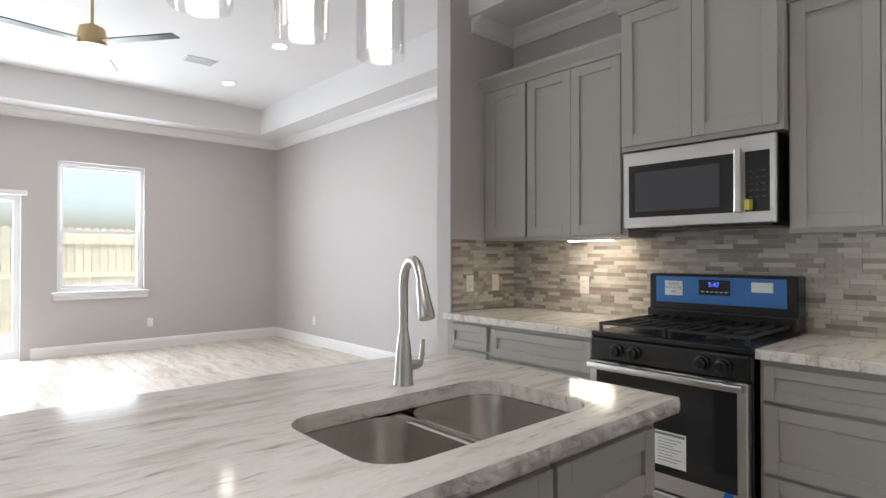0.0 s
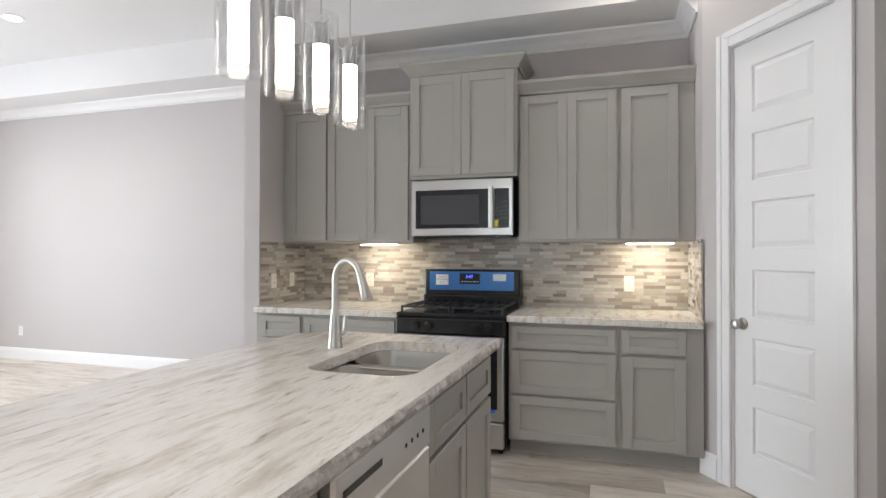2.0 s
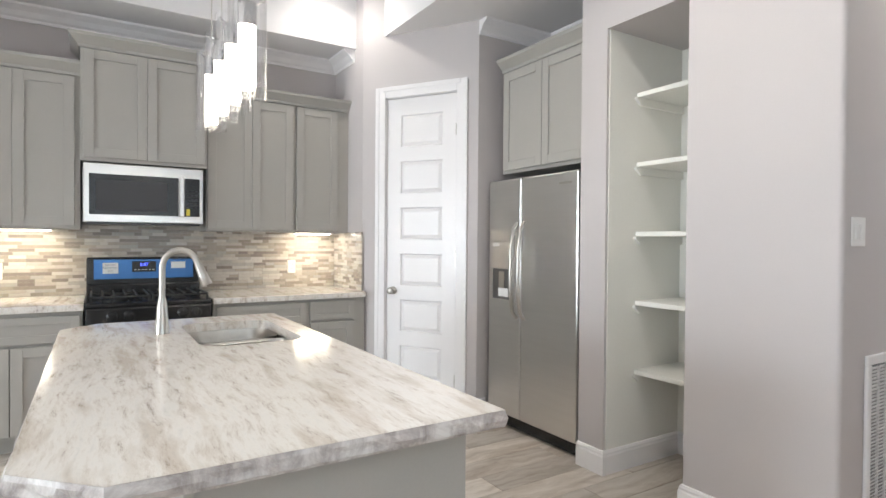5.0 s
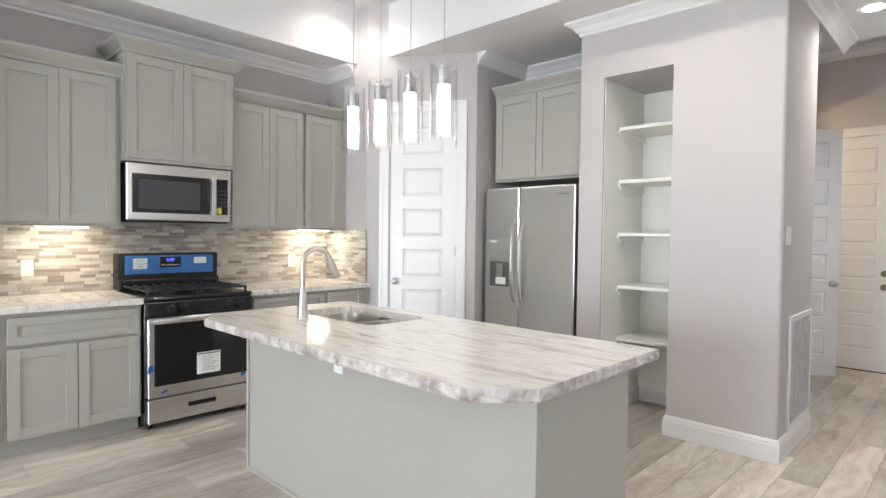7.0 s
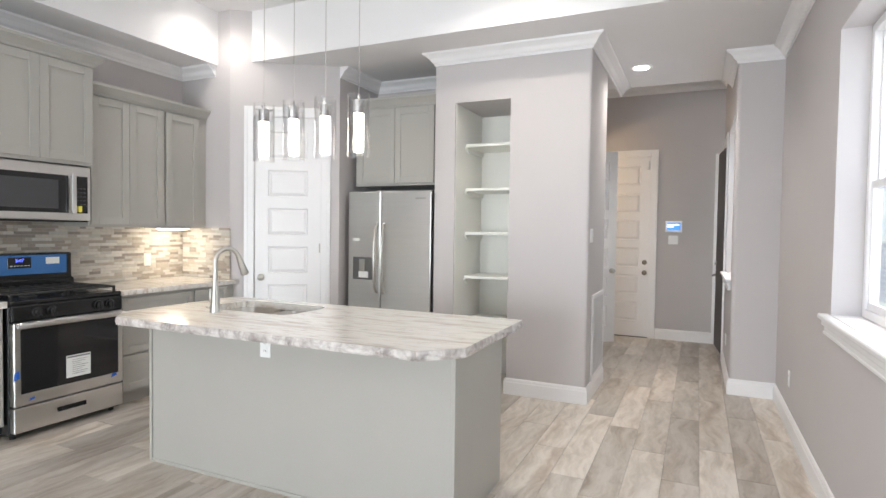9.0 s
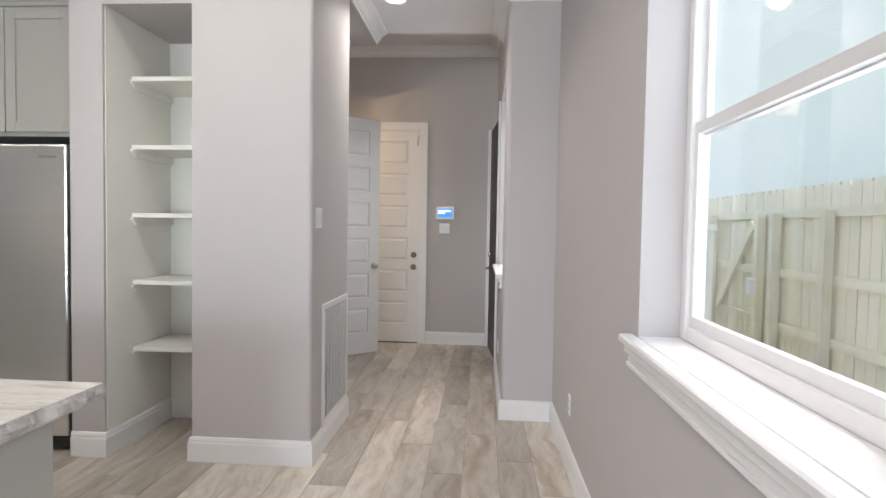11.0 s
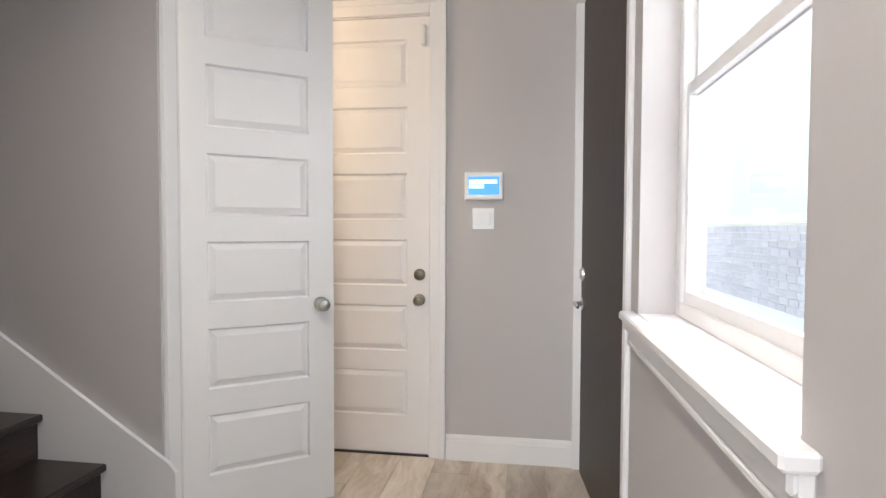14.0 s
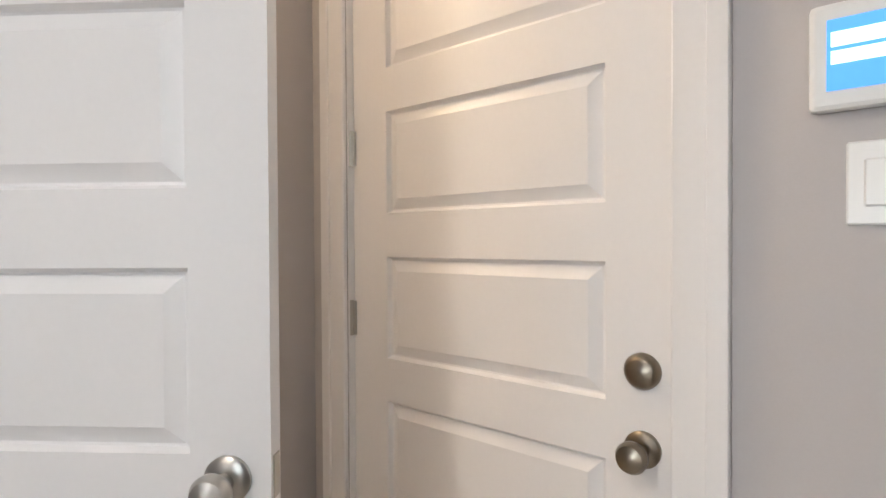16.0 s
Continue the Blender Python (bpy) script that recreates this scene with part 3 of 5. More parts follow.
part("alarm_contact", box(-0.03, 0.0, -0.034, -0.019, 2.2, 2.29, bev=0.004), PLASTIC, d, "white alarm contact")

# ---- windows ----


def hung_window(name, m, w, z0, z1, label, units=1, depth=0.13, sill=True, frame_w=0.045):
    """Double-hung units side by side; local x along the wall, wall's face at y = 0, frame set back."""
    win = thing(name, m, label, "window", kind="structure")
    uw = w / units
    f = frame_w
    for k in range(units):
        a, b = k * uw, (k + 1) * uw
        zm = (z0 + z1) / 2 - 0.07
        bm = box(a, a + f, depth, depth + 0.06, z0, z1, bev=0.004)
        bx(bm, b - f, b, depth, depth + 0.06, z0, z1, bev=0.004)
        bx(bm, a + f, b - f, depth, depth + 0.06, z1 - f, z1, bev=0.004)
        bx(bm, a + f, b - f, depth, depth + 0.06, z0, z0 + f, bev=0.004)
        part("window_frame", bm, TRIM, win)
        for lo, hi, y in ((z0 + f, zm + 0.02, depth + 0.012), (zm - 0.02, z1 - f, depth + 0.034)):
            bm = box(a + f, a + f + 0.028, y, y + 0.02, lo, hi)
            bx(bm, b - f - 0.028, b - f, y, y + 0.02, lo, hi)
            bx(bm, a + f + 0.028, b - f - 0.028, y, y + 0.02, lo, lo + 0.035)
            bx(bm, a + f + 0.028, b - f - 0.028, y, y + 0.02, hi - 0.035, hi)
            sash = part("sash", bm, TRIM, win)
            p = part("pane", box(a + f + 0.028, b - f - 0.028, y + 0.008, y + 0.012, lo + 0.035, hi - 0.035), PANE, sash)
            p.visible_shadow = False
    if sill:
        bm = box(-0.06, w + 0.06, -0.05, 0.0, z0 - 0.028, z0, bev=0.006)
        bx(bm, 0.0, w, 0.0, depth, z0 - 0.024, z0 + 0.001)
        part("window_sill", bm, TRIM, win)
        bm = box(-0.045, w + 0.045, -0.02, 0.0, z0 - 0.105, z0 - 0.028, bev=0.004)
        bx(bm, -0.045, w + 0.045, -0.034, -0.018, z0 - 0.062, z0 - 0.028, bev=0.006)
        bx(bm, -0.045, w + 0.045, -0.026, -0.018, z0 - 0.105, z0 - 0.09, bev=0.003)
        part("apron", bm, TRIM, win)
    return win


hung_window("window_1", pose(XW, 0.55, 0, 0, 0, 90), 1.97, 1.0, 2.46, "wide white double window with a deep sill", units=2)
hung_window("window_2", pose(XH, -2.77, 0, 0, 0, 90), 1.05, 1.01, 2.5, "white sash window beside the front door", depth=0.11)
hung_window("window_3", pose(1.89, YL, 0, 0, 0, 0), 1.0, 0.825, 2.5, "white sash window in the living room end wall", depth=0.06)
w = thing("patio_door", pose(-0.35, YL, 0, 0, 0, 0), "white sliding glass patio door", "patio door", kind="structure")
for k in range(2):
    a, b = k * 0.935, k * 0.935 + 0.935
    bm = box(a, a + 0.07, 0.05 + 0.03 * k, 0.08 + 0.03 * k, 0.02, 2.04)
    bx(bm, b - 0.07, b, 0.05 + 0.03 * k, 0.08 + 0.03 * k, 0.02, 2.04)
    bx(bm, a + 0.07, b - 0.07, 0.05 + 0.03 * k, 0.08 + 0.03 * k, 1.96, 2.04)
    bx(bm, a + 0.07, b - 0.07, 0.05 + 0.03 * k, 0.08 + 0.03 * k, 0.02, 0.12)
    leaf = part("door_leaf", bm, TRIM, w)
    p = part("pane", box(a + 0.07, b - 0.07, 0.062 + 0.03 * k, 0.068 + 0.03 * k, 0.12, 1.96), PANE, leaf)
    p.visible_shadow = False
part("blind_rail", box(-0.06, 1.93, -0.06, -0.002, 2.03, 2.09, bev=0.006), TRIM, w)

# ---- kitchen cabinets ----


def shaker(w, h, t=0.022, rail=0.062):
    bm = box(0, rail, -t, 0, 0, h, bev=0.0015)
    bx(bm, w - rail, w, -t, 0, 0, h, bev=0.0015)
    bx(bm, rail, w - rail, -t, 0, h - rail, h, bev=0.0015)
    bx(bm, rail, w - rail, -t, 0, 0, rail, bev=0.0015)
    bx(bm, rail, w - rail, -t + 0.011, -0.002, rail, h - rail)
    return bm


def cabinet(name, m, w, d, h, fronts, label, group="", toe=0.0):
    """fronts: (x, z, width, height, kind). The face frame is at local y = 0; fronts stand out towards -y."""
    c = thing(name, m, label, "cabinet", group)
    bm = box(0, w, 0.0, d, toe, h, bev=0.0015)
    if toe:
        bx(bm, 0.0, w, 0.07, d, 0, toe)
    part("body", bm, CAB, c)
    for x, z, fw, fh, kind in fronts:
        part(kind, shaker(fw, fh, rail=0.062 if kind == "door" else min(0.055, fh * 0.3)), CAB, c).matrix_local = pose(x, -0.001, z)
    return c


UP, UPG = 1.40, "upper wall cabinets"
UH = 2.475 - UP


def up(y, w, fronts, label):
    return cabinet("wall_cabinet", pose(3.73, y, UP, 0, 0, -90), w, XB - 3.73, UH, fronts, label, UPG)


# widths run towards -y from the given corner
up(3.072, 0.405, [(0.06, 0.02, 0.335, UH - 0.05, "door")], "grey painted shaker wall cabinet with one door")
up(2.667, 0.727, [(0.01, 0.02, 0.34, UH - 0.05, "door"), (0.352, 0.02, 0.34, UH - 0.05, "door")], "grey painted shaker wall cabinet with two doors")
up(1.13, 0.69, [(0.012, 0.02, 0.33, UH - 0.05, "door"), (0.345, 0.02, 0.33, UH - 0.05, "door")], "grey painted shaker wall cabinet with two doors")
up(0.44, 0.478, [(0.015, 0.02, 0.36, UH - 0.05, "door")], "grey painted narrow shaker wall cabinet with one door")
cabinet("wall_cabinet", pose(3.66, 1.94, 1.87, 0, 0, -90), 0.81, XB - 3.66, 0.79, [(0.018, 0.025, 0.385, 0.735, "door"), (0.406, 0.025, 0.385, 0.735, "door")], "grey painted raised shaker cabinet over the microwave", UPG)
CC = [(0, 0), (0.012, 0), (0.016, 0.02), (0.04, 0.045), (0.066, 0.07), (0.07, 0.09), (0, 0.09)]
for nm, path, z in (("cabinet_crown", [(3.73, -0.04), (3.73, 1.13)], UP + UH - 0.02), ("cabinet_crown", [(3.73, 1.94), (3.73, 3.074)], UP + UH - 0.02), ("cabinet_crown", [(XB, 1.13), (3.66, 1.13), (3.66, 1.94), (XB, 1.94)], 2.64)):
    tagged(part(nm, sweep(bmesh.new(), [(x, y, z) for x, y in path], CC), CAB), "grey painted crown on top of the wall cabinets", "cabinet moulding")

CT, TH = 0.914, 0.042
BH = CT - TH


def base_cab(y, w, fronts, label):
    return cabinet("base_cabinet", pose(3.37, y, 0, 0, 0, -90), w, XB - 3.37, BH, fronts, label, "base cabinets along the range wall", toe=0.1)


base_cab(3.072, 0.40, [(0.05, 0.70, 0.335, 0.15, "drawer"), (0.05, 0.12, 0.335, 0.56, "door")], "grey painted shaker base cabinet in the corner")
base_cab(2.672, 0.752, [(0.02, 0.68, 0.715, 0.165, "drawer"), (0.02, 0.12, 0.355, 0.54, "door"), (0.38, 0.12, 0.355, 0.54, "door")], "grey painted shaker base cabinet with a drawer over two doors")
base_cab(1.135, 0.69, [(0.02, 0.705, 0.65, 0.14, "drawer"), (0.02, 0.412, 0.65, 0.275, "drawer"), (0.02, 0.12, 0.65, 0.274, "drawer")], "grey painted shaker base cabinet with three drawers")
base_cab(0.445, 0.483, [(0.02, 0.705, 0.365, 0.145, "drawer"), (0.02, 0.12, 0.365, 0.565, "door")], "grey painted narrow shaker base cabinet")

# worktops
for y0, y1 in ((1.915, 3.072), (-0.036, 1.14)):
    c = thing("worktop", pose(3.325, y0, 0), "polished veined granite worktop on the base cabinets", "worktop", "granite worktops by the range")
    part("slab", box(0, XB - 3.325, 0, y1 - y0, BH, CT, bev=0.004, seg=2), STONE, c)

# ---- island ----
IX0, IX1, IY0, IY1 = 0.195, 2.33, 0.983, 1.99
isl = thing("kitchen_island", pose(0.30, 1.03, 0), "grey painted kitchen island with a plain panelled back", "island")
LI, DI = 1.98, 0.665
bm = box(0, 0.02, 0.0, DI, 0.0, BH)
part("end_panel", bm, CAB, isl)
part("end_panel", box(LI - 0.02, LI, 0.0, DI, 0.0, BH), CAB, isl)
part("back_panel", box(0.02, LI - 0.02, DI - 0.02, DI, 0.0, BH), CAB, isl)
part("body", bx(box(0.02, LI - 0.02, 0.02, DI - 0.02, 0.1, 0.66), 0.02, LI - 0.02, 0.08, DI - 0.02, 0, 0.1), CAB, isl)
bm = box(0.02, 0.42, 0.0, 0.02, 0.1, BH)
bx(bm, 1.05, LI - 0.02, 0.0, 0.02, 0.1, BH)
bx(bm, 0.42, 1.05, 0.004, 0.02, 0.1, BH)
part("face_frame", bm, CAB, isl)
part("corner_trim", box(LI - 0.012, LI + 0.008, DI - 0.01, DI + 0.01, 0, BH, bev=0.002), CAB, isl)
part("corner_trim", box(-0.008, 0.012, DI - 0.01, DI + 0.01, 0, BH, bev=0.002), CAB, isl)
part("base_strip", box(0.012, LI - 0.012, DI, DI + 0.008, 0, 0.02, bev=0.002), CAB, isl)
for x, z, fw, fh, kind in ((0.05, 0.70, 0.34, 0.15, "drawer"), (0.05, 0.12, 0.34, 0.56, "door"), (1.07, 0.68, 0.44, 0.165, "drawer"), (1.07, 0.12, 0.44, 0.54, "door"), (1.525, 0.68, 0.42, 0.165, "drawer"), (1.525, 0.12, 0.42, 0.54, "door")):
    part(kind, shaker(fw, fh, rail=0.062 if kind == "door" else 0.05), CAB, isl).matrix_local = pose(x, -0.001, z)

dw = thing("dishwasher", pose(0.73, 1.03, 0), "stainless steel built-in dishwasher under the island top", "dishwasher")
part("door_panel", box(0, 0.605, -0.035, 0.0, 0.115, 0.735, bev=0.006), STEEL, dw)
part("control_panel", box(0, 0.605, -0.038, 0.0, 0.737, 0.866, bev=0.008), STEEL, dw)
part("vent_slot", box(0.04, 0.24, -0.0395, -0.0375, 0.805, 0.822), BLACK, dw, "dark vent slot")
for k in range(4):
    part("button", cyl(bmesh.new(), (0.40 + 0.045 * k, -0.0375, 0.80), (0.40 + 0.045 * k, -0.0395, 0.80), 0.007, n=14), BLACK, dw)
part("kick_plate", box(0.0, 0.605, 0.0, 0.02, 0.02, 0.115), BLACK, dw)

# island top with clipped corners, sink cut-out and a chiselled edge
SX0, SX1, SY0, SY1 = 1.42, 2.11, 1.09, 1.50


def rounded(x0, x1, y0, y1, r, n=6):
    out = []
    for cx, cy, a0 in ((x1 - r, y1 - r, 0), (x0 + r, y1 - r, 90), (x0 + r, y0 + r, 180), (x1 - r, y0 + r, 270)):
        out += [(cx + r * math.cos(radians(a0 + 90 * k / n)), cy + r * math.sin(radians(a0 + 90 * k / n))) for k in range(n + 1)]
    return out


outline = [(IX0, IY0), (IX1, IY0), (IX1, IY1 - 0.15), (IX1 - 0.15, IY1), (IX0 + 0.15, IY1), (IX0, IY1 - 0.15)]
hole = rounded(SX0, SX1, SY0, SY1, 0.09)
top = thing("island_top", pose(0, 0, 0), "polished veined granite island top with clipped corners and a rough edge", "worktop")
bm = bmesh.new()
outer = [bm.verts.new((x, y, CT)) for x, y in outline]
inner = [bm.verts.new((x, y, CT)) for x, y in hole]
edges = [bm.edges.new((a[i], a[(i + 1) % len(a)])) for a in (outer, inner) for i in range(len(a))]
bmesh.ops.triangle_fill(bm, use_beauty=True, edges=edges)
low = bmesh.ops.duplicate(bm, geom=list(bm.faces))
vs = [v for v in low["geom"] if isinstance(v, bmesh.types.BMVert)]
for v in vs:
    v.co.z = CT - TH
hi = [bm.verts.new((x, y, CT)) for x, y in hole]
lo = [bm.verts.new((x, y, CT - TH)) for x, y in hole]
for i in range(len(hole)):
    j = (i + 1) % len(hole)
    bm.faces.new((hi[i], hi[j], lo[j], lo[i]))
bmesh.ops.remove_doubles(bm, verts=bm.verts, dist=0.0002)
bmesh.ops.recalc_face_normals(bm, faces=bm.faces)
part("slab", bm, STONE, top)
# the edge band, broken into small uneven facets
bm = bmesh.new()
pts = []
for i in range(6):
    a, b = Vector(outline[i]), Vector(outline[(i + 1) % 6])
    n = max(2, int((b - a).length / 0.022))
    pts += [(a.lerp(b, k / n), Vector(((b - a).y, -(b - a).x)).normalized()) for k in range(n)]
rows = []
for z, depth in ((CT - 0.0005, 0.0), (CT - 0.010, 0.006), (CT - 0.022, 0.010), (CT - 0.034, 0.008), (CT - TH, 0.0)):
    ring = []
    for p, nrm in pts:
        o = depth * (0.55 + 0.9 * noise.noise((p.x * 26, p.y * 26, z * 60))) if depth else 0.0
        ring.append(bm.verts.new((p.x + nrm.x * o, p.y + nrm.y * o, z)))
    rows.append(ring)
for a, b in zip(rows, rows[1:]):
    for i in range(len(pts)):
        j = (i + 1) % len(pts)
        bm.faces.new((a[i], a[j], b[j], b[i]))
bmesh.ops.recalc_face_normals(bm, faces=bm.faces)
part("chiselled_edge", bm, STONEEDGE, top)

# double-bowl sink
sink = thing("kitchen_sink", pose(0, 0, 0), "undermounted stainless steel double-bowl sink", "sink")
for y0, y1 in ((SY0 + 0.008, SY1 - 0.008),):
    for x0, x1 in ((SX0 + 0.008, 1.75), (1.775, SX1 - 0.008)):
        bm = bmesh.new()
        prof = [(0.0, 0.872, 0.08), (0.004, 0.84, 0.08), (0.012, 0.72, 0.075), (0.03, 0.695, 0.07), (0.06, 0.688, 0.06)]
        rings = [[bm.verts.new((x, y, z)) for x, y in rounded(x0 + k, x1 - k, y0 + k, y1 - k, max(r - k * 0.3, 0.03))] for k, z, r in prof]
        for a, b in zip(rings, rings[1:]):
            for i in range(len(a)):
                bm.faces.new((a[i], a[(i + 1) % len(a)], b[(i + 1) % len(a)], b[i]))
        bm.faces.new(rings[-1])
        bmesh.ops.recalc_face_normals(bm, faces=bm.faces)
        bowl = part("bowl", bm, SINKSTEEL, sink, smooth=True)
        part("drain", lathe(bmesh.new(), [(0.045, 0), (0.045, 0.004), (0.03, 0.003), (0.0, 0.001)], ((x0 + x1) / 2, (y0 + y1) / 2, 0.688)), CHROME, bowl, smooth=True)
bm = box(1.745, 1.78, SY0 - 0.01, SY1 + 0.01, 0.855, 0.866, bev=0.004)
part("divider", bm, SINKSTEEL, sink)

# faucet
fx, fy = 1.865, 1.60
f = thing("kitchen_faucet", pose(fx, fy, CT, 0, 0, -18), "brushed nickel gooseneck pull-down faucet", "faucet")
part("base", lathe(bmesh.new(), [(0.031, 0), (0.031, 0.004), (0.029, 0.01), (0.0265, 0.05), (0.022, 0.11), (0.0165, 0.15), (0.0145, 0.16), (0.0, 0.161)], (0, 0, 0)), SATIN, f, smooth=True)
arc = [(0, 0, 0.155), (0, 0, 0.22), (0, 0, 0.29)]
R = 0.074
for k in range(1, 13):
    a = math.pi * (1 - k / 12 * 0.90)
    arc.append((0, -R - R * math.cos(a), 0.29 + R * math.sin(a) * 1.1))
part("neck", tube(bmesh.new(), arc, [0.0135] * len(arc), 16), SATIN, f, smooth=True)
e, e2 = Vector(arc[-1]), Vector(arc[-2])
dr = (e - e2).normalized()
part("spray_head", tube(bmesh.new(), [e, e + dr * 0.012, e + dr * 0.014, e + dr * 0.06, e + dr * 0.105, e + dr * 0.11], [0.0135, 0.0145, 0.0165, 0.0195, 0.024, 0.021], 18), SATIN, f, smooth=True)
bm = tube(bmesh.new(), [(0.018, 0, 0.055), (0.05, 0, 0.058)], [0.016, 0.014], 14)
tube(bm, [(0.05, 0, 0.05), (0.058, 0.0, 0.075), (0.062, 0.0, 0.13)], [0.009, 0.0085, 0.006], 12)
part("lever", bm, SATIN, f, smooth=True)

# ---- range ----
RG = pose(3.31, 1.908, 0, 0, 0, -90)
r = thing("gas_range", RG, "black and stainless gas range with blue protective film", "range")
RW, RD = 0.758, XB - 3.31 - 0.01
part("body", box(0, RW, 0.03, RD, 0.03, 0.885, bev=0.004), BLACK, r)
for x in (0.04, RW - 0.04):
    for y in (0.07, RD - 0.06):
        part("foot", cyl(bmesh.new(), (x, y, 0), (x, y, 0.032), 0.018, n=12), BLACK, r)
part("cooktop", box(-0.002, RW + 0.002, 0.0, RD - 0.09, 0.885, 0.915, bev=0.008, seg=2), BLACK, r)
bm = box(0.0, RW, -0.012, 0.03, 0.775, 0.885, bev=0.012, seg=2)
part("control_front", bm, BLACK, r)
for x in (0.15, 0.245, 0.565, 0.655):
    bm = lathe(bmesh.new(), [(0.033, 0), (0.033, 0.006), (0.028, 0.01), (0.026, 0.034), (0.022, 0.038), (0.0, 0.039)], (x, -0.012, 0.83), (0, -1, 0))
    bx(bm, x - 0.005, x + 0.005, -0.056, -0.04, 0.81, 0.85, bev=0.002)
    part("knob", bm, BLACK, r, smooth=True)
bm = box(0.005, RW - 0.005, -0.022, 0.03, 0.225, 0.77, bev=0.006)
door = part("oven_door", bm, STEEL, r, "stainless steel oven door")
part("oven_window", box(0.045, RW - 0.045, -0.0245, -0.021, 0.305, 0.742, bev=0.001), DGLASS, door, "dark oven glass")
bm = box(0.012, RW - 0.012, -0.064, -0.046, 0.735, 0.768, bev=0.007, seg=2)
for x in (0.035, RW - 0.035):
    bx(bm, x - 0.014, x + 0.014, -0.05, -0.02, 0.738, 0.765, bev=0.004)
part("oven_handle", bm, STEEL, door, smooth=True)
bm = box(0.005, RW - 0.005, -0.02, 0.03, 0.05, 0.215, bev=0.006)
dr_ = part("bottom_drawer", bm, STEEL, r, "stainless steel drawer")
bm = box(0.27, 0.47, -0.034, -0.0205, 0.128, 0.136, bev=0.003)
bx(bm, 0.27, 0.47, -0.024, -0.0205, 0.136, 0.158, bev=0.001)
part("drawer_pull", bm, BLACK, dr_)
part("paper_sheet", box(0.33, 0.50, -0.027, -0.0248, 0.345, 0.50), PAPER, r, "white instruction sheet behind film")
bm = box(0.335, 0.495, -0.0275, -0.0268, 0.483, 0.494)
part("sheet_heading", bm, INK, r)
bm = bmesh.new()
for k in range(8):
    bx(bm, 0.37, 0.48 - 0.02 * (k % 3), -0.0274, -0.0268, 0.465 - 0.014 * k, 0.468 - 0.014 * k)
tagged(part("sheet_print", bm, INK, r), kind="stuff")
for x0, x1, z0, z1 in ((0.0, 0.04, 0.40, 0.46), (0.09, 0.13, 0.25, 0.275), (0.655, 0.70, 0.275, 0.31)):
    bm = bmesh.new()
    v = [bm.verts.new(p) for p in ((x0, -0.0235, z0), (x1, -0.0235, z0 + 0.012), (x1 - 0.006, -0.0235, z1), (x0 + 0.008, -0.0235, z1 - 0.008))]
    g = bmesh.ops.extrude_face_region(bm, geom=[bm.faces.new(v)])
    for q in g["geom"]:
        if isinstance(q, bmesh.types.BMVert):
            q.co.y -= 0.001
    bmesh.ops.recalc_face_normals(bm, faces=bm.faces)
    part("tape_piece", bm, TAPE, r, "torn blue masking tape")
# grates and burners
for gx in (0.02, RW / 2 + 0.005):
    gw = RW / 2 - 0.025
    bm = bmesh.new()
    for k in range(6):
        x = gx + 0.01 + (gw - 0.02) * k / 5
        bx(bm, x - 0.006, x + 0.006, 0.04, RD - 0.13, 0.945, 0.958, bev=0.002)
    for y in (0.045, (RD - 0.09) / 2, RD - 0.135):
        bx(bm, gx, gx + gw, y - 0.006, y + 0.006, 0.944, 0.957, bev=0.002)
    for x in (gx + 0.008, gx + gw - 0.008):
        for y in (0.048, RD - 0.138):
            bx(bm, x - 0.007, x + 0.007, y - 0.007, y + 0.007, 0.915, 0.946)
    part("grate", bm, IRON, r, "cast iron grate")
    for y in (0.17, RD - 0.25):
        part("burner", lathe(bmesh.new(), [(0.05, 0), (0.05, 0.008), (0.038, 0.012), (0.036, 0.02), (0.0, 0.021)], (gx + gw / 2, y, 0.915)), IRON, r, smooth=True)
# back panel with the blue film
PB = RD - 0.165
part("back_panel", box(0.0, RW, PB + 0.03, RD, 0.915, 1.195, bev=0.012, seg=2), BLACK, r)
part("back_ledge", box(0.0, RW, PB, PB + 0.05, 0.905, 1.0, bev=0.01, seg=2), BLACK, r)
panel = part("film_panel", box(0.045, RW - 0.045, PB + 0.022, PB + 0.031, 1.035, 1.18, bev=0.002), BLUE, r, "blue protective film")
disp = part("display", box(0.29, 0.45, PB + 0.017, PB + 0.024, 1.085, 1.165, bev=0.002), BLACK, r)
part("label_sheet", box(0.10, 0.20, PB + 0.018, PB + 0.0215, 1.075, 1.155), PAPER, r)
part("label_sheet", box(0.555, 0.655, PB + 0.018, PB + 0.0215, 1.11, 1.16), PAPER, r)


def words(name, body, m, size, material, parent, depth=0.0004):
    cu = bpy.data.curves.new(name, "FONT")
    cu.body, cu.size, cu.extrude, cu.align_x, cu.align_y = body, size, depth, "CENTER", "CENTER"
    cu.materials.append(material)
    ob = new(name, cu)
    ob.parent = parent
    ob.matrix_local = m
    return ob


words("clock_digits", "5:47", pose(0.37, PB + 0.0164, 1.14, 90, 0, 0), 0.034, DIGIT, r)
for k, word in enumerate(("REMOVE", "PROTECTIVE", "FILM")):
    words("label_writing", word, pose(0.15, PB + 0.0174, 1.138 - 0.022 * k, 90, 0, 0), 0.0165, INK, r)
bm = bmesh.new()
for k in range(6):
    bx(bm, 0.305 + 0.024 * k, 0.32 + 0.024 * k, PB + 0.0162, PB + 0.0172, 1.10, 1.104)
tagged(part("display_marks", bm, PAPER, r), kind="stuff")

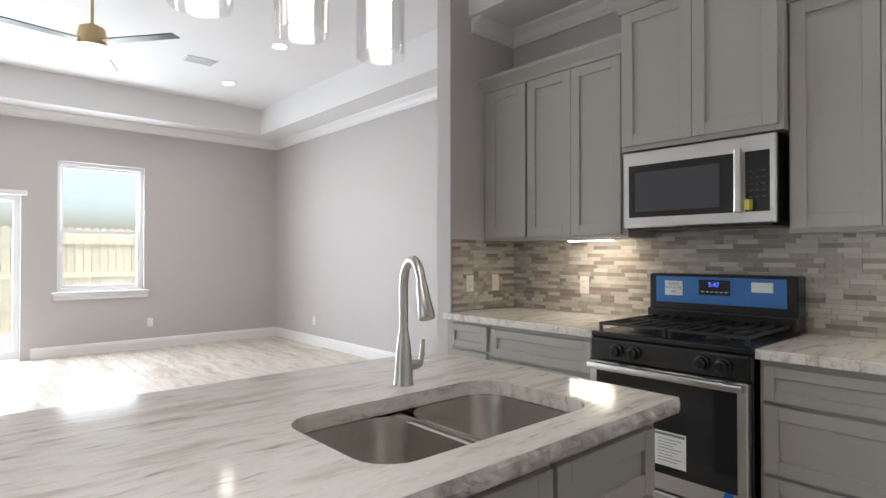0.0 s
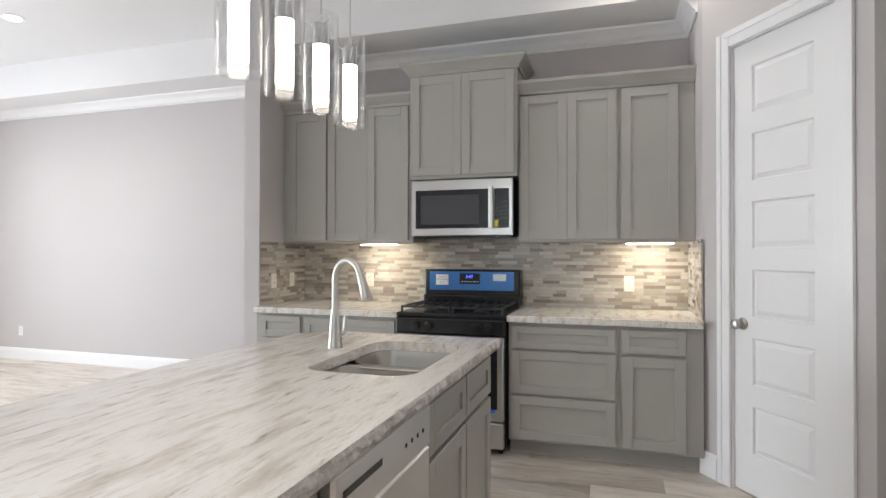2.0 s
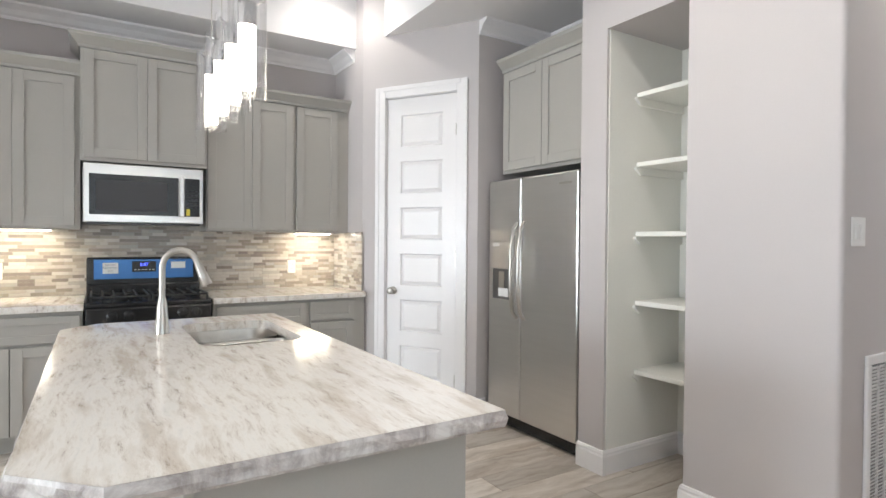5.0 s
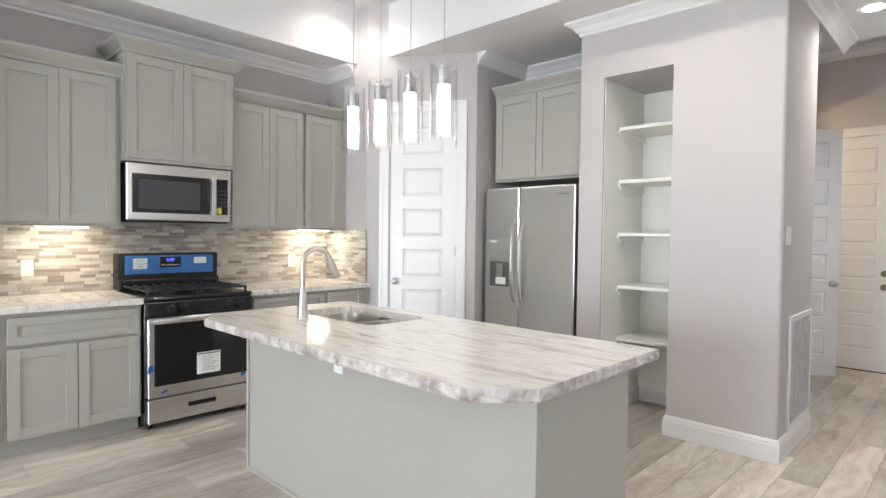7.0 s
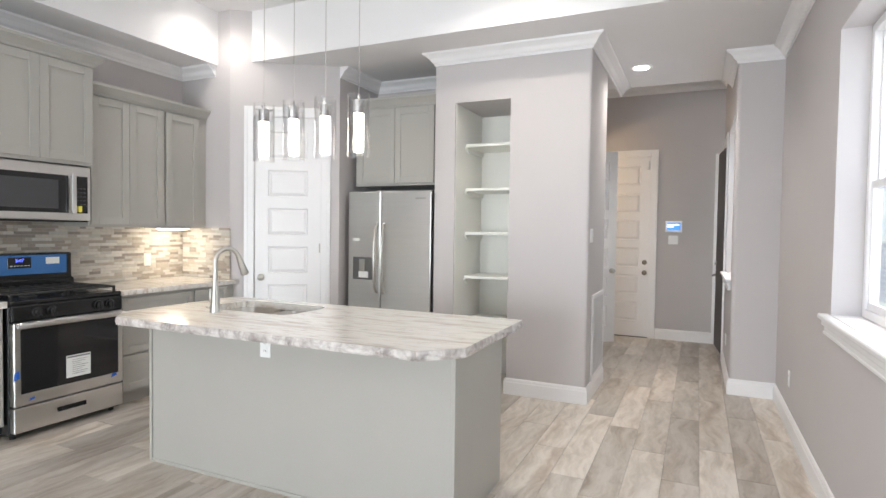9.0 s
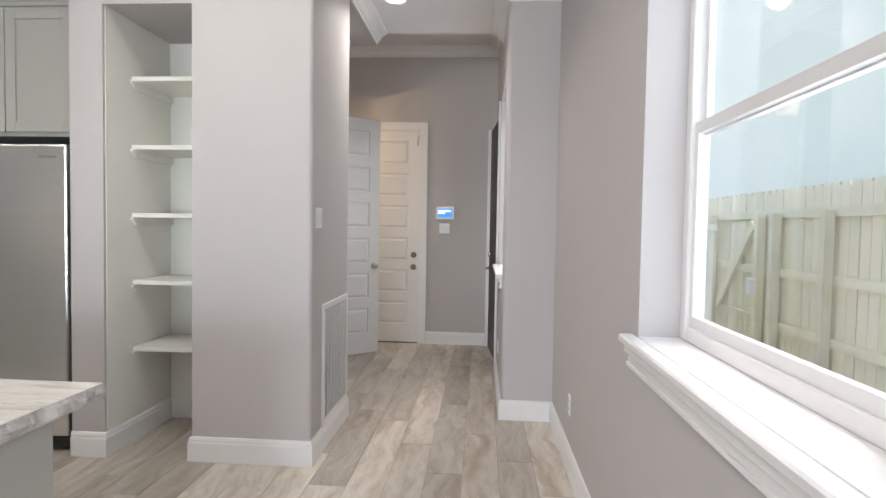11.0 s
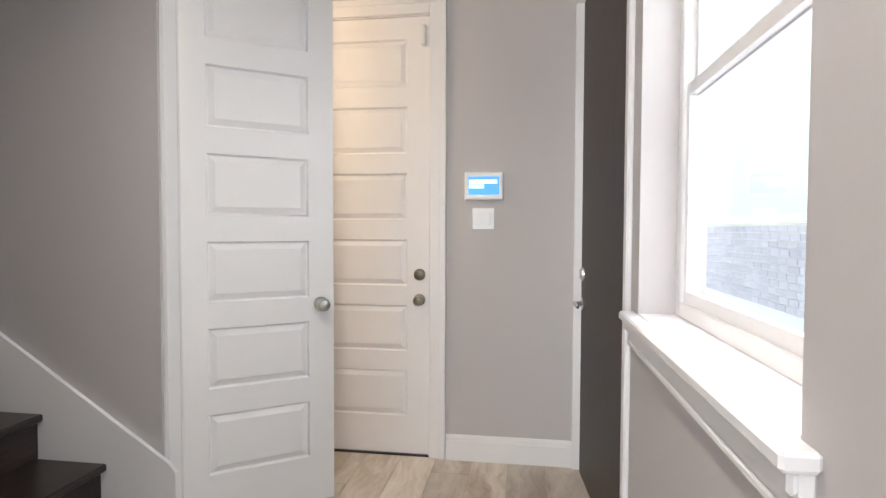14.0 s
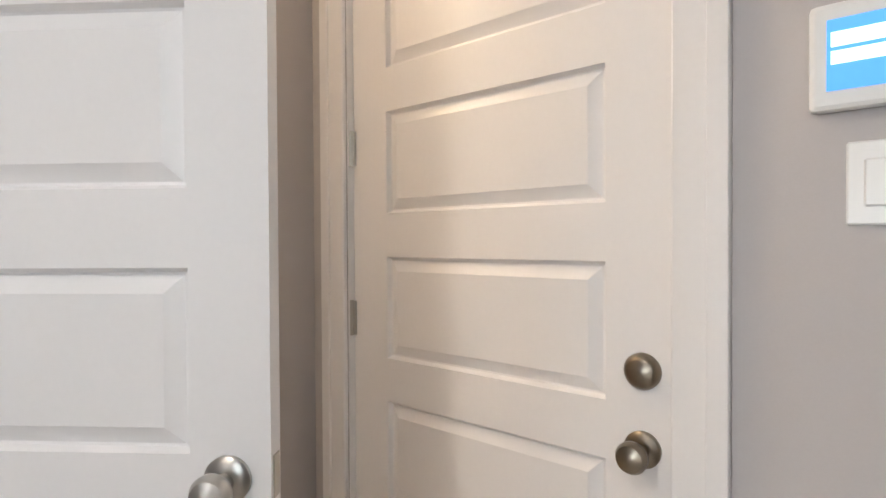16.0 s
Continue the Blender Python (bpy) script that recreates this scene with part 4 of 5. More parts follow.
# ---- microwave ----
m_ = thing("microwave", pose(3.65, 1.925, 1.447, 0, 0, -90), "stainless steel over-range microwave under the raised cabinet", "microwave")
MH = 0.413
part("body", box(0, 0.766, 0.03, XB - 3.65 - 0.005, 0.0, MH), BLACK, m_)
part("door_frame", box(0, 0.766, 0.0, 0.03, 0.0, MH, bev=0.006), STEEL, m_)
part("door_glass", box(0.035, 0.595, -0.003, 0.001, 0.055, MH - 0.075, bev=0.001), BLACK, m_)
part("inner_window", box(0.075, 0.52, -0.0045, -0.0032, 0.085, MH - 0.115), MESHGLASS, m_)
part("control_pad", box(0.635, 0.74, -0.003, 0.001, 0.055, MH - 0.075, bev=0.001), BLACK, m_)
bm = bmesh.new()
for k in range(5):
    for j in range(3):
        bx(bm, 0.65 + 0.028 * j, 0.668 + 0.028 * j, -0.0042, -0.0032, 0.12 + 0.03 * k, 0.128 + 0.03 * k)
tagged(part("keypad_marks", bm, MESHGLASS, m_), kind="stuff")
bm = box(0.597, 0.632, -0.045, -0.03, 0.05, MH - 0.06, bev=0.007, seg=2)
bx(bm, 0.605, 0.624, -0.031, 0.0, 0.065, 0.085)
bx(bm, 0.605, 0.624, -0.031, 0.0, MH - 0.095, MH - 0.075)
part("handle", bm, STEEL, m_)
part("badge", cyl(bmesh.new(), (0.40, 0.001, MH - 0.036), (0.40, -0.003, MH - 0.036), 0.016, n=20), STEEL, m_)
part("tag", box(0.646, 0.668, -0.046, -0.0035, 0.062, 0.11), YELLOW, m_, "small yellow tag")
part("vent_grille", box(0.02, 0.746, 0.01, 0.3, -0.012, 0.0), BLACK, m_)

# ---- refrigerator and the cabinet over it ----
FW = 0.918
fr = thing("refrigerator", pose(2.475, -0.65, 0, 0, 0, 180), "stainless steel side-by-side refrigerator with a water dispenser", "refrigerator")
part("body", box(0.005, FW - 0.005, 0.07, 0.64, 0.02, 1.765, bev=0.004), GREYGLASS, fr)
FS = 0.375
dl = part("door", box(0.004, FS - 0.003, 0.0, 0.065, 0.09, 1.78, bev=0.012, seg=2), STEEL, fr)
dr2 = part("door", box(FS + 0.003, FW - 0.004, 0.0, 0.065, 0.09, 1.78, bev=0.012, seg=2), STEEL, fr)
part("toe_grille", box(0.01, FW - 0.01, 0.02, 0.08, 0.015, 0.085), BLACK, fr)
for x, par in ((FS - 0.04, dl), (FS + 0.04, dr2)):
    bm = tube(bmesh.new(), [(x, -0.004, 0.80), (x, -0.04, 0.85), (x, -0.056, 0.98), (x, -0.06, 1.13), (x, -0.056, 1.28), (x, -0.04, 1.42), (x, -0.004, 1.47)], [0.012, 0.014, 0.015, 0.015, 0.015, 0.014, 0.012], 14)
    part("handle", bm, SATIN, par, smooth=True)
part("dispenser_panel", box(0.05, 0.30, -0.006, 0.001, 1.14, 1.335, bev=0.004), STEEL, dl)
bm = box(0.05, 0.062, -0.006, 0.001, 0.92, 1.138)
bx(bm, 0.288, 0.30, -0.006, 0.001, 0.92, 1.138)
bx(bm, 0.05, 0.30, -0.014, 0.001, 0.905, 0.92)
part("dispenser_frame", bm, STEEL, dl)
part("dispenser_recess", box(0.062, 0.288, -0.0015, 0.001, 0.92, 1.138), DARKSTEEL, dl)
part("dispenser_sticker", box(0.13, 0.24, -0.005, -0.0018, 0.94, 1.0), PAPER, dl, "white paper sticker")
part("dispenser_chute", box(0.14, 0.20, -0.012, -0.001, 1.0, 1.12, bev=0.003), SATIN, dl)
part("dispenser_label", box(0.065, 0.14, -0.008, -0.0062, 1.30, 1.325), PAPER, dl)
part("badge", box(FW - 0.17, FW - 0.06, -0.003, 0.0005, 1.70, 1.715), SATIN, dr2)
cabinet("wall_cabinet", pose(2.465, -0.77, 1.84, 0, 0, 180), 0.91, 0.52, 0.79, [(0.03, 0.025, 0.42, 0.72, "door"), (0.455, 0.025, 0.42, 0.72, "door")], "grey painted shaker cabinet over the refrigerator", UPG)
tagged(part("cabinet_crown", sweep(bmesh.new(), [(1.555, -0.77, 2.60), (2.465, -0.77, 2.60)], CC), CAB), "grey painted crown over the refrigerator cabinet", "cabinet moulding")
setting("wall_fridge_recess", box(XC1 - 0.02, 2.6, -1.5, YHE, 0, ZC), WALL, "grey wall behind the refrigerator", "wall")

# ---- niche shelves ----
for z in (2.22, 1.81, 1.40, 0.99, 0.58):
    s = thing("niche_shelf", pose(0, 0, z), "white painted shelf board on side cleats", "shelf", "shelves in the niche")
    part("board", box(NX0 + 0.005, NX1 - 0.005, YF - ND + 0.005, YF - 0.25, -0.028, 0.0, bev=0.003), NICHE, s)
    for x0, x1 in ((NX0 + 0.005, NX0 + 0.023), (NX1 - 0.023, NX1 - 0.005)):
        bm = bmesh.new()
        pr = [(YF - ND + 0.005, -0.029), (YF - 0.235, -0.029), (YF - 0.235, -0.042), (YF - 0.275, -0.075), (YF - ND + 0.005, -0.075)]
        a = [bm.verts.new((x0, y, zz)) for y, zz in pr]
        b = [bm.verts.new((x1, y, zz)) for y, zz in pr]
        bm.faces.new(a), bm.faces.new(b[::-1])
        for i in range(5):
            bm.faces.new((a[i], a[(i + 1) % 5], b[(i + 1) % 5], b[i]))
        bmesh.ops.recalc_face_normals(bm, faces=bm.faces)
        part("cleat", bm, NICHE, s)

# ---- pendants ----
def pendant(x, y, z):
    p = thing("pendant_light", pose(x, y, z), "clear glass cylinder pendant with a glowing frosted tube", "pendant light", "pendants over the island")
    bm = bmesh.new()
    lathe(bm, [(0.058, 0.0), (0.0615, 0.0), (0.0615, 0.335), (0.058, 0.335)], (0, 0, 0), n=32)
    for fc in [q for q in bm.faces if len(q.verts) > 4]:
        bm.faces.remove(fc)
    prof_in = [[bm.verts.new((0.058 * math.cos(2 * math.pi * k / 32), 0.058 * math.sin(2 * math.pi * k / 32), h)) for k in range(32)] for h in (0.0, 0.335)]
    for k in range(32):
        bm.faces.new((prof_in[0][k], prof_in[1][k], prof_in[1][(k + 1) % 32], prof_in[0][(k + 1) % 32]))
    g = part("glass_cylinder", bm, TUBE, p, "clear glass cylinder", smooth=True)
    g.visible_shadow = False
    part("diffuser", lathe(bmesh.new(), [(0.0, 0.026), (0.02, 0.026), (0.0275, 0.034), (0.0275, 0.23), (0.0, 0.232)], (0, 0, 0)), LAMPGLOW, p, "glowing frosted glass tube", smooth=True)
    bm = lathe(bmesh.new(), [(0.0, 0.231), (0.030, 0.231), (0.030, 0.295), (0.028, 0.306), (0.01, 0.31), (0.006, 0.335), (0.0, 0.336)], (0, 0, 0))
    for k in range(3):
        a = 2 * math.pi * k / 3
        cyl(bm, (0.03 * math.cos(a), 0.03 * math.sin(a), 0.30), (0.0575 * math.cos(a), 0.0575 * math.sin(a), 0.315), 0.003, n=8)
    part("socket_cap", bm, CHROME, p, "polished metal socket", smooth=True)
    part("cord", cyl(bmesh.new(), (0, 0, 0.33), (0, 0, ZT - z - 0.03), 0.0022, n=8), SATIN, p)
    part("canopy", cyl(bmesh.new(), (0, 0, ZT - z - 0.03), (0, 0, ZT - z), 0.055, n=24), CHROME, p)
    return p


for px, py in ((1.0, 1.43), (1.22, 1.43), (1.44, 1.43), (1.66, 1.43)):
    pendant(px, py, 1.80)

# ---- recessed lights, vent, fan ----
for x, y, z in ((3.50, 7.35, ZT), (3.43, 5.75, ZT), (1.84, 7.5, ZT), (0.1, 7.4, ZT), (0.1, 5.4, ZT), (3.25, 0.27, ZT), (0.6, 0.55, ZT), (-0.15, -1.70, ZC)):
    c = thing("recessed_light", pose(x, y, z), "round white recessed ceiling light, lit", "ceiling light", "recessed ceiling lights")
    part("trim_ring", lathe(bmesh.new(), [(0.066, -0.001), (0.066, -0.006), (0.095, -0.006), (0.098, -0.001)], (0, 0, 0), n=32), TRIM, c)
    part("lens", cyl(bmesh.new(), (0, 0, -0.0105), (0, 0, -0.0005), 0.066, n=28), CANGLOW, c)
    lamp = new("recessed_lamp", bpy.data.lights.new("recessed_lamp", "SPOT"))
    lamp.data.energy, lamp.data.color, lamp.data.spot_size, lamp.data.spot_blend, lamp.data.shadow_soft_size = (66 if y < -1 else 22 if x > 3 and y < 1 else 80 if y < 1 else 44), (1, 0.935, 0.865), radians(150), 0.8, 0.07
    lamp.matrix_world = look((x, y, z - 0.03), (x, y + 0.0001, 0))
v = thing("ceiling_vent", pose(2.95, 6.75, ZT), "white slatted ceiling air vent", "air vent")
bm = box(-0.17, 0.17, -0.1, -0.08, -0.012, -0.0005)
bx(bm, -0.17, 0.17, 0.08, 0.1, -0.012, -0.0005), bx(bm, -0.17, -0.15, -0.08, 0.08, -0.012, -0.0005), bx(bm, 0.15, 0.17, -0.08, 0.08, -0.012, -0.0005)
part("frame", bm, TRIM, v)
part("backing", box(-0.15, 0.15, -0.08, 0.08, -0.003, -0.0005), INK, v)
for k in range(7):
    part("slat", box(-0.15, 0.15, -0.07 + k * 0.021, -0.06 + k * 0.021, -0.011, -0.004), TRIM, v)
f = thing("ceiling_fan", pose(1.69, 5.40, -0.1), "brass and dark-bladed ceiling fan with a lit globe", "ceiling fan")
BRASS = mat("brushed_brass", (0.55, 0.42, 0.24), 0.3, 1.0)
part("downrod", bx(cyl(bmesh.new(), (0, 0, 3.2), (0, 0, ZT + 0.1), 0.012), -0.001, 0.001, -0.001, 0.001, 3.2, 3.3), BRASS, f)
part("canopy", lathe(bmesh.new(), [(0.02, ZT + 0.04), (0.06, ZT + 0.07), (0.065, ZT + 0.099)], (0, 0, 0)), BRASS, f, smooth=True)
part("motor", lathe(bmesh.new(), [(0.03, 3.22), (0.09, 3.19), (0.105, 3.12), (0.10, 3.04), (0.08, 3.03)], (0, 0, 0)), BRASS, f, smooth=True)
part("light_globe", lathe(bmesh.new(), [(0.0, 2.955), (0.10, 2.965), (0.138, 2.99), (0.142, 3.03), (0.0, 3.035)], (0, 0, 0)), LAMPGLOW, f, smooth=True)
for k in range(3):
    b = part("blade", box(0.10, 0.74, -0.05, 0.05, 3.075, 3.085, bev=0.004), BLADE, f)
    b.matrix_local = pose(0, 0, 0, 0, 0, 120 * k - 52)

# ---- plates, grille, panel ----


def outlet(m, label="white electrical outlet plate", material=PLASTIC, rocker=False, gang=1, category="outlet"):
    o = thing("wall_switch" if rocker else "wall_outlet", m, label, category)
    w = 0.072 + 0.046 * (gang - 1)
    part("plate", box(-w / 2, w / 2, -0.006, 0, -0.058, 0.058, bev=0.003), material, o)
    for g in range(gang):
        cx = (g - (gang - 1) / 2) * 0.046
        if rocker:
            part("rocker", box(cx - 0.016, cx + 0.016, -0.011, -0.005, -0.033, 0.033, bev=0.003), material, o)
        else:
            for dz in (-0.02, 0.02):
                s = part("socket", lathe(bmesh.new(), [(0.016, 0), (0.016, 0.0025), (0.0, 0.0026)], (cx, -0.006, dz), (0, -1, 0), n=18), material, o)
                part("slots", bx(box(cx - 0.007, cx - 0.004, -0.0092, -0.0085, dz - 0.004, dz + 0.006), cx + 0.004, cx + 0.007, -0.0092, -0.0085, dz - 0.004, dz + 0.006), INK, s)
    return o


BSX = XB - 0.012
outlet(pose(BSX, 2.44, 1.10, 0, 0, -90), "warm white outlet on the mosaic backsplash", IVORY)
outlet(pose(BSX, 0.37, 1.10, 0, 0, -90), "warm white outlet on the mosaic backsplash", IVORY)
outlet(pose(3.57, 3.063, 1.10, 0, 0, 0), "warm white outlet on the side backsplash", IVORY)
outlet(pose(3.83, 3.063, 1.10, 0, 0, 0), "warm white switch on the side backsplash", IVORY, rocker=True, category="switch")
outlet(pose(1.40, 1.03 + DI, 0.775, 0, 0, 180), "white outlet on the island back under the overhang")
outlet(pose(2.97, YL, 0.36, 0, 0, 0))
outlet(pose(XL, 7.55, 0.35, 0, 0, -90))
outlet(pose(XW, -0.75, 0.36, 0, 0, 90), "white outlet low on the window wall")
outlet(pose(XH, -2.25, 0.36, 0, 0, 90), "white outlet low under the entry window")
outlet(pose(XC0, -0.742, 1.385, 0, 0, -90), "white double light switch on the hall wall", rocker=True, gang=2, category="switch")
outlet(pose(-0.385, YE, 1.33, 0, 0, 180), "white double light switch below the alarm panel", rocker=True, gang=2, category="switch")

al = thing("alarm_panel", pose(-0.388, YE, 1.506, 0, 0, 180), "white alarm keypad with a lit blue screen", "alarm panel")
part("housing", box(-0.105, 0.105, -0.024, 0, -0.075, 0.075, bev=0.008, seg=2), PLASTIC, al)
part("screen", box(-0.083, 0.083, -0.0255, -0.0235, -0.048, 0.05), SCREEN, al, "lit blue screen")
part("text_bar", box(-0.078, 0.07, -0.0265, -0.0257, 0.012, 0.032), SCREENTEXT, al)
part("text_bar", box(-0.078, 0.0, -0.0265, -0.0257, -0.012, 0.006), SCREENTEXT, al)

g = thing("return_air_grille", pose(XC0, -0.825, 0.14, 0, 0, -90), "white louvred return air grille low on the hall wall", "air grille")
GW, GH = 0.60, 0.737
bm = box(0, GW, -0.014, 0, 0, 0.04, bev=0.003)
bx(bm, 0, GW, -0.014, 0, GH - 0.04, GH, bev=0.003), bx(bm, 0, 0.04, -0.014, 0, 0.04, GH - 0.04, bev=0.003), bx(bm, GW - 0.04, GW, -0.014, 0, 0.04, GH - 0.04, bev=0.003)
part("frame", bm, TRIM, g)
part("backing", box(0.04, GW - 0.04, -0.002, 0, 0.04, GH - 0.04), SHADE, g)
sl = None
for k in range(44):
    z = 0.047 + k * 0.01475
    s = part("slat", box(0.04, GW - 0.04, -0.0011, 0.0011, -0.008, 0.008), TRIM, g) if sl is None else new("slat", sl.data)
    sl = sl or s
    s.parent = g
    s.matrix_local = pose(0, -0.0085, z, 35, 0, 0)

for k in range(1, 7):
    x = 0.04 + (GW - 0.08) * k / 7
    part("bar", box(x - 0.003, x + 0.003, -0.0120, -0.003, 0.04, GH - 0.04), TRIM, g)

# under-cabinet lights
for y in (2.27, 0.24):
    u = thing("under_cabinet_light", pose(3.85, y, UP), "slim warm under-cabinet light bar, lit", "cabinet light", "under-cabinet lights")
    part("bar", box(-0.03, 0.03, -0.16, 0.16, -0.012, 0.0, bev=0.002), PLASTIC, u)
    part("strip", box(-0.02, 0.02, -0.15, 0.15, -0.0145, -0.0122), LED, u)

# ---- stairs and closet ----
st = thing("staircase", pose(0.72, YHE - 0.14, 0), "dark wooden stairs with white risers and skirt", "stairs")
for k in range(8):
    x = 0.02 + 0.275 * k
    part("riser", box(x, x + 0.02, YK - YHE + 0.162, -0.003, 0.0 if k == 0 else 0.18 * k, 0.18 * (k + 1) - 0.03), TREAD, st)
    part("tread", box(x - 0.03, x + 0.295, YK - YHE + 0.162, -0.003, 0.18 * (k + 1) - 0.03, 0.18 * (k + 1), bev=0.006), TREAD, st, "dark stained tread")
bm = bmesh.new()
pr = [(-0.02, 0.0), (-0.02, 0.34), (0.01, 0.375), (2.3, 1.87), (2.3, 0.0)]
a = [bm.verts.new((x, YK - YHE + 0.160, z)) for x, z in pr]
b = [bm.verts.new((x, YK - YHE + 0.142, z)) for x, z in pr]
bm.faces.new(a), bm.faces.new(b[::-1])
for i in range(5):
    bm.faces.new((a[i], a[(i + 1) % 5], b[(i + 1) % 5], b[i]))
bmesh.ops.recalc_face_normals(bm, faces=bm.faces)
part("skirt_board", bm, TRIM, st, "white skirt board")
lamp = new("closet_lamp", bpy.data.lights.new("closet_lamp", "POINT"))
lamp.data.energy, lamp.data.color, lamp.data.shadow_soft_size = 21, (1.0, 0.77, 0.50), 0.05
lamp.location = (1.35, -3.4, 2.5)
c = thing("closet_bulb", pose(1.35, -3.4, 2.69), "warm bare bulb on the closet ceiling", "light bulb")
part("holder", cyl(bmesh.new(), (0, 0, -0.05), (0, 0, 0.0), 0.05), PLASTIC, c)
for z in (0.45, 0.95, 1.45):
    s = thing("closet_shelf", pose(2.15, -3.95, z), "raw wood closet shelf", "shelf", "closet shelves")
    part("board", box(0, 0.34, 0, 0.84, 0, 0.02), RAWWOOD, s)

for z, w, h, mt in ((0.47, 0.26, 0.2, CARD), (0.97, 0.3, 0.24, CARD), (1.47, 0.22, 0.16, PAPER)):
    c = thing("storage_box", pose(2.18, -3.6, z), "small cardboard box on a closet shelf", "box", "boxes in the closet")
    part("carton", box(0, 0.26, 0, w, 0, h, bev=0.004), mt, c)
    part("tape_strip", box(-0.001, 0.26, w / 2 - 0.02, w / 2 + 0.02, h - 0.002, h + 0.001), YELLOW, c)

# ---- outdoors ----
setting("ground", box(-60, 60, -60, 60, -0.35, -0.15), GROUND, "pale concrete yard and ground", "ground")
fn = thing("fence", pose(-4.2, 0, -0.15), "pale wooden privacy fence with pickets and a braced gate", "fence")
pk = None
for k in range(110):
    y = -8 + 0.145 * k
    if pk is None:
        bm = bmesh.new()
        prism(bm, [(-0.01, -0.068), (0.01, -0.068), (0.01, 0.068), (-0.01, 0.068)], 0, 1.96)
        bm2 = bx(bm, -0.0098, 0.0098, -0.045, 0.045, 1.96, 1.99)
        pk = part("picket", bm2, FENCE, fn)
        q = pk
    else:
        q = new("picket", pk.data)
        q.parent = fn
    q.matrix_local = pose(0.002 * (k % 3), y, 0)
for z in (0.4, 1.0, 1.66):
    part("rail", box(0.012, 0.05, -8, 8, z, z + 0.09), FENCE, fn)
for y in (-7.4, -5.85, -4.5, -4.15, -3.2, -1.0, 1.3, 3.6):
    part("post", box(0.05, 0.14, y - 0.045, y + 0.045, 0, 1.72), FENCE, fn)
bm = box(0.052, 0.085, -0.06, 0.06, -0.75, 0.75)
bm.transform(pose(0, -5.2, 1.05, -42, 0, 0))
part("gate_brace", bm, FENCE, fn)
part("outlet_box", box(0.14, 0.2, -4.57, -4.45, 0.75, 0.95, bev=0.01), PLASTIC, fn, "grey outdoor outlet box")
copy_thing(fn, pose(3.0, 13.5, -0.15, 0, 0, -90))
nb = thing("neighbour_house", pose(-7.5, 0, -0.15), "pale neighbouring house wall beyond the fence", "house")
part("wall", box(-6, 0, -34, 16, 0, 11), HOUSEWALL, nb)
part("roof", prism(bmesh.new(), [(-6.3, -34.3), (0.35, -34.3), (0.35, 16.3), (-6.3, 16.3)], 11, 11.3), GROUND, nb)
pl = thing("brick_pillar", pose(-2.70, 0.30, -0.28), "dark brick pillar with a stone cap outside the window", "pillar")
part("cap", box(-0.24, 0.24, -0.24, 0.24, 1.49, 1.56, bev=0.01), GROUND, pl)
part("core", box(-0.19, 0.19, -0.19, 0.19, 0, 1.49), GROUT, pl)
src = None
for k in range(19):
    for j in range(2):
        for sx, rot in ((0, 0), (1, 90), (2, 180), (3, 270)):
            if src is None:
                src = part("brick", box(-0.095, 0.095, -0.012, 0.012, -0.033, 0.033), BRICKDARK, pl)
                q = src
            else:
                q = new("brick", src.data)
                q.parent = pl
            q.matrix_local = pose(0, 0, 0.04 + 0.077 * k, 0, 0, rot) @ pose(-0.1 + 0.2 * j + (0.02 if k % 2 else -0.02), -0.192, 0)
gw = thing("garden_wall", pose(-3.3, -12.0, -0.15), "pale brick wall with a cap outside the entry", "brick wall")
part("core", box(0, 0.2, 0, 8.2, 0, 1.5), HOUSEWALL, gw)
part("cap", box(-0.03, 0.24, -0.02, 8.22, 1.5, 1.58, bev=0.01), HOUSEWALL, gw)
src = None
for k in range(8, 19):
    for j in range(28):
        if src is None:
            src = part("brick", box(0.195, 0.212, -0.1, 0.1, -0.033, 0.033), BRICKPALE, gw)
            q = src
        else:
            q = new("brick", src.data)
            q.parent = gw
        q.matrix_local = pose(0, 1.6 + 0.21 * j + (0.05 if k % 2 else 0), 0.05 + 0.077 * k)

# ---- pieces: mosaic tiles, floor planks ----
rnd = random.Random(7)
tiles = {}
RH, TZ0, TZ1 = 0.0245, CT + 0.003, UP - 0.002


def tile_mesh(w):
    key = round(w, 3)
    if key not in tiles:
        bm = box(0.0008, key - 0.0008, -0.006, 0, 0.0009, RH - 0.0009)
        me = bpy.data.meshes.new("tile")
        bm.to_mesh(me)
        bm.free()
        me.materials.append(TILE)
        tiles[key] = me
    return tiles[key]


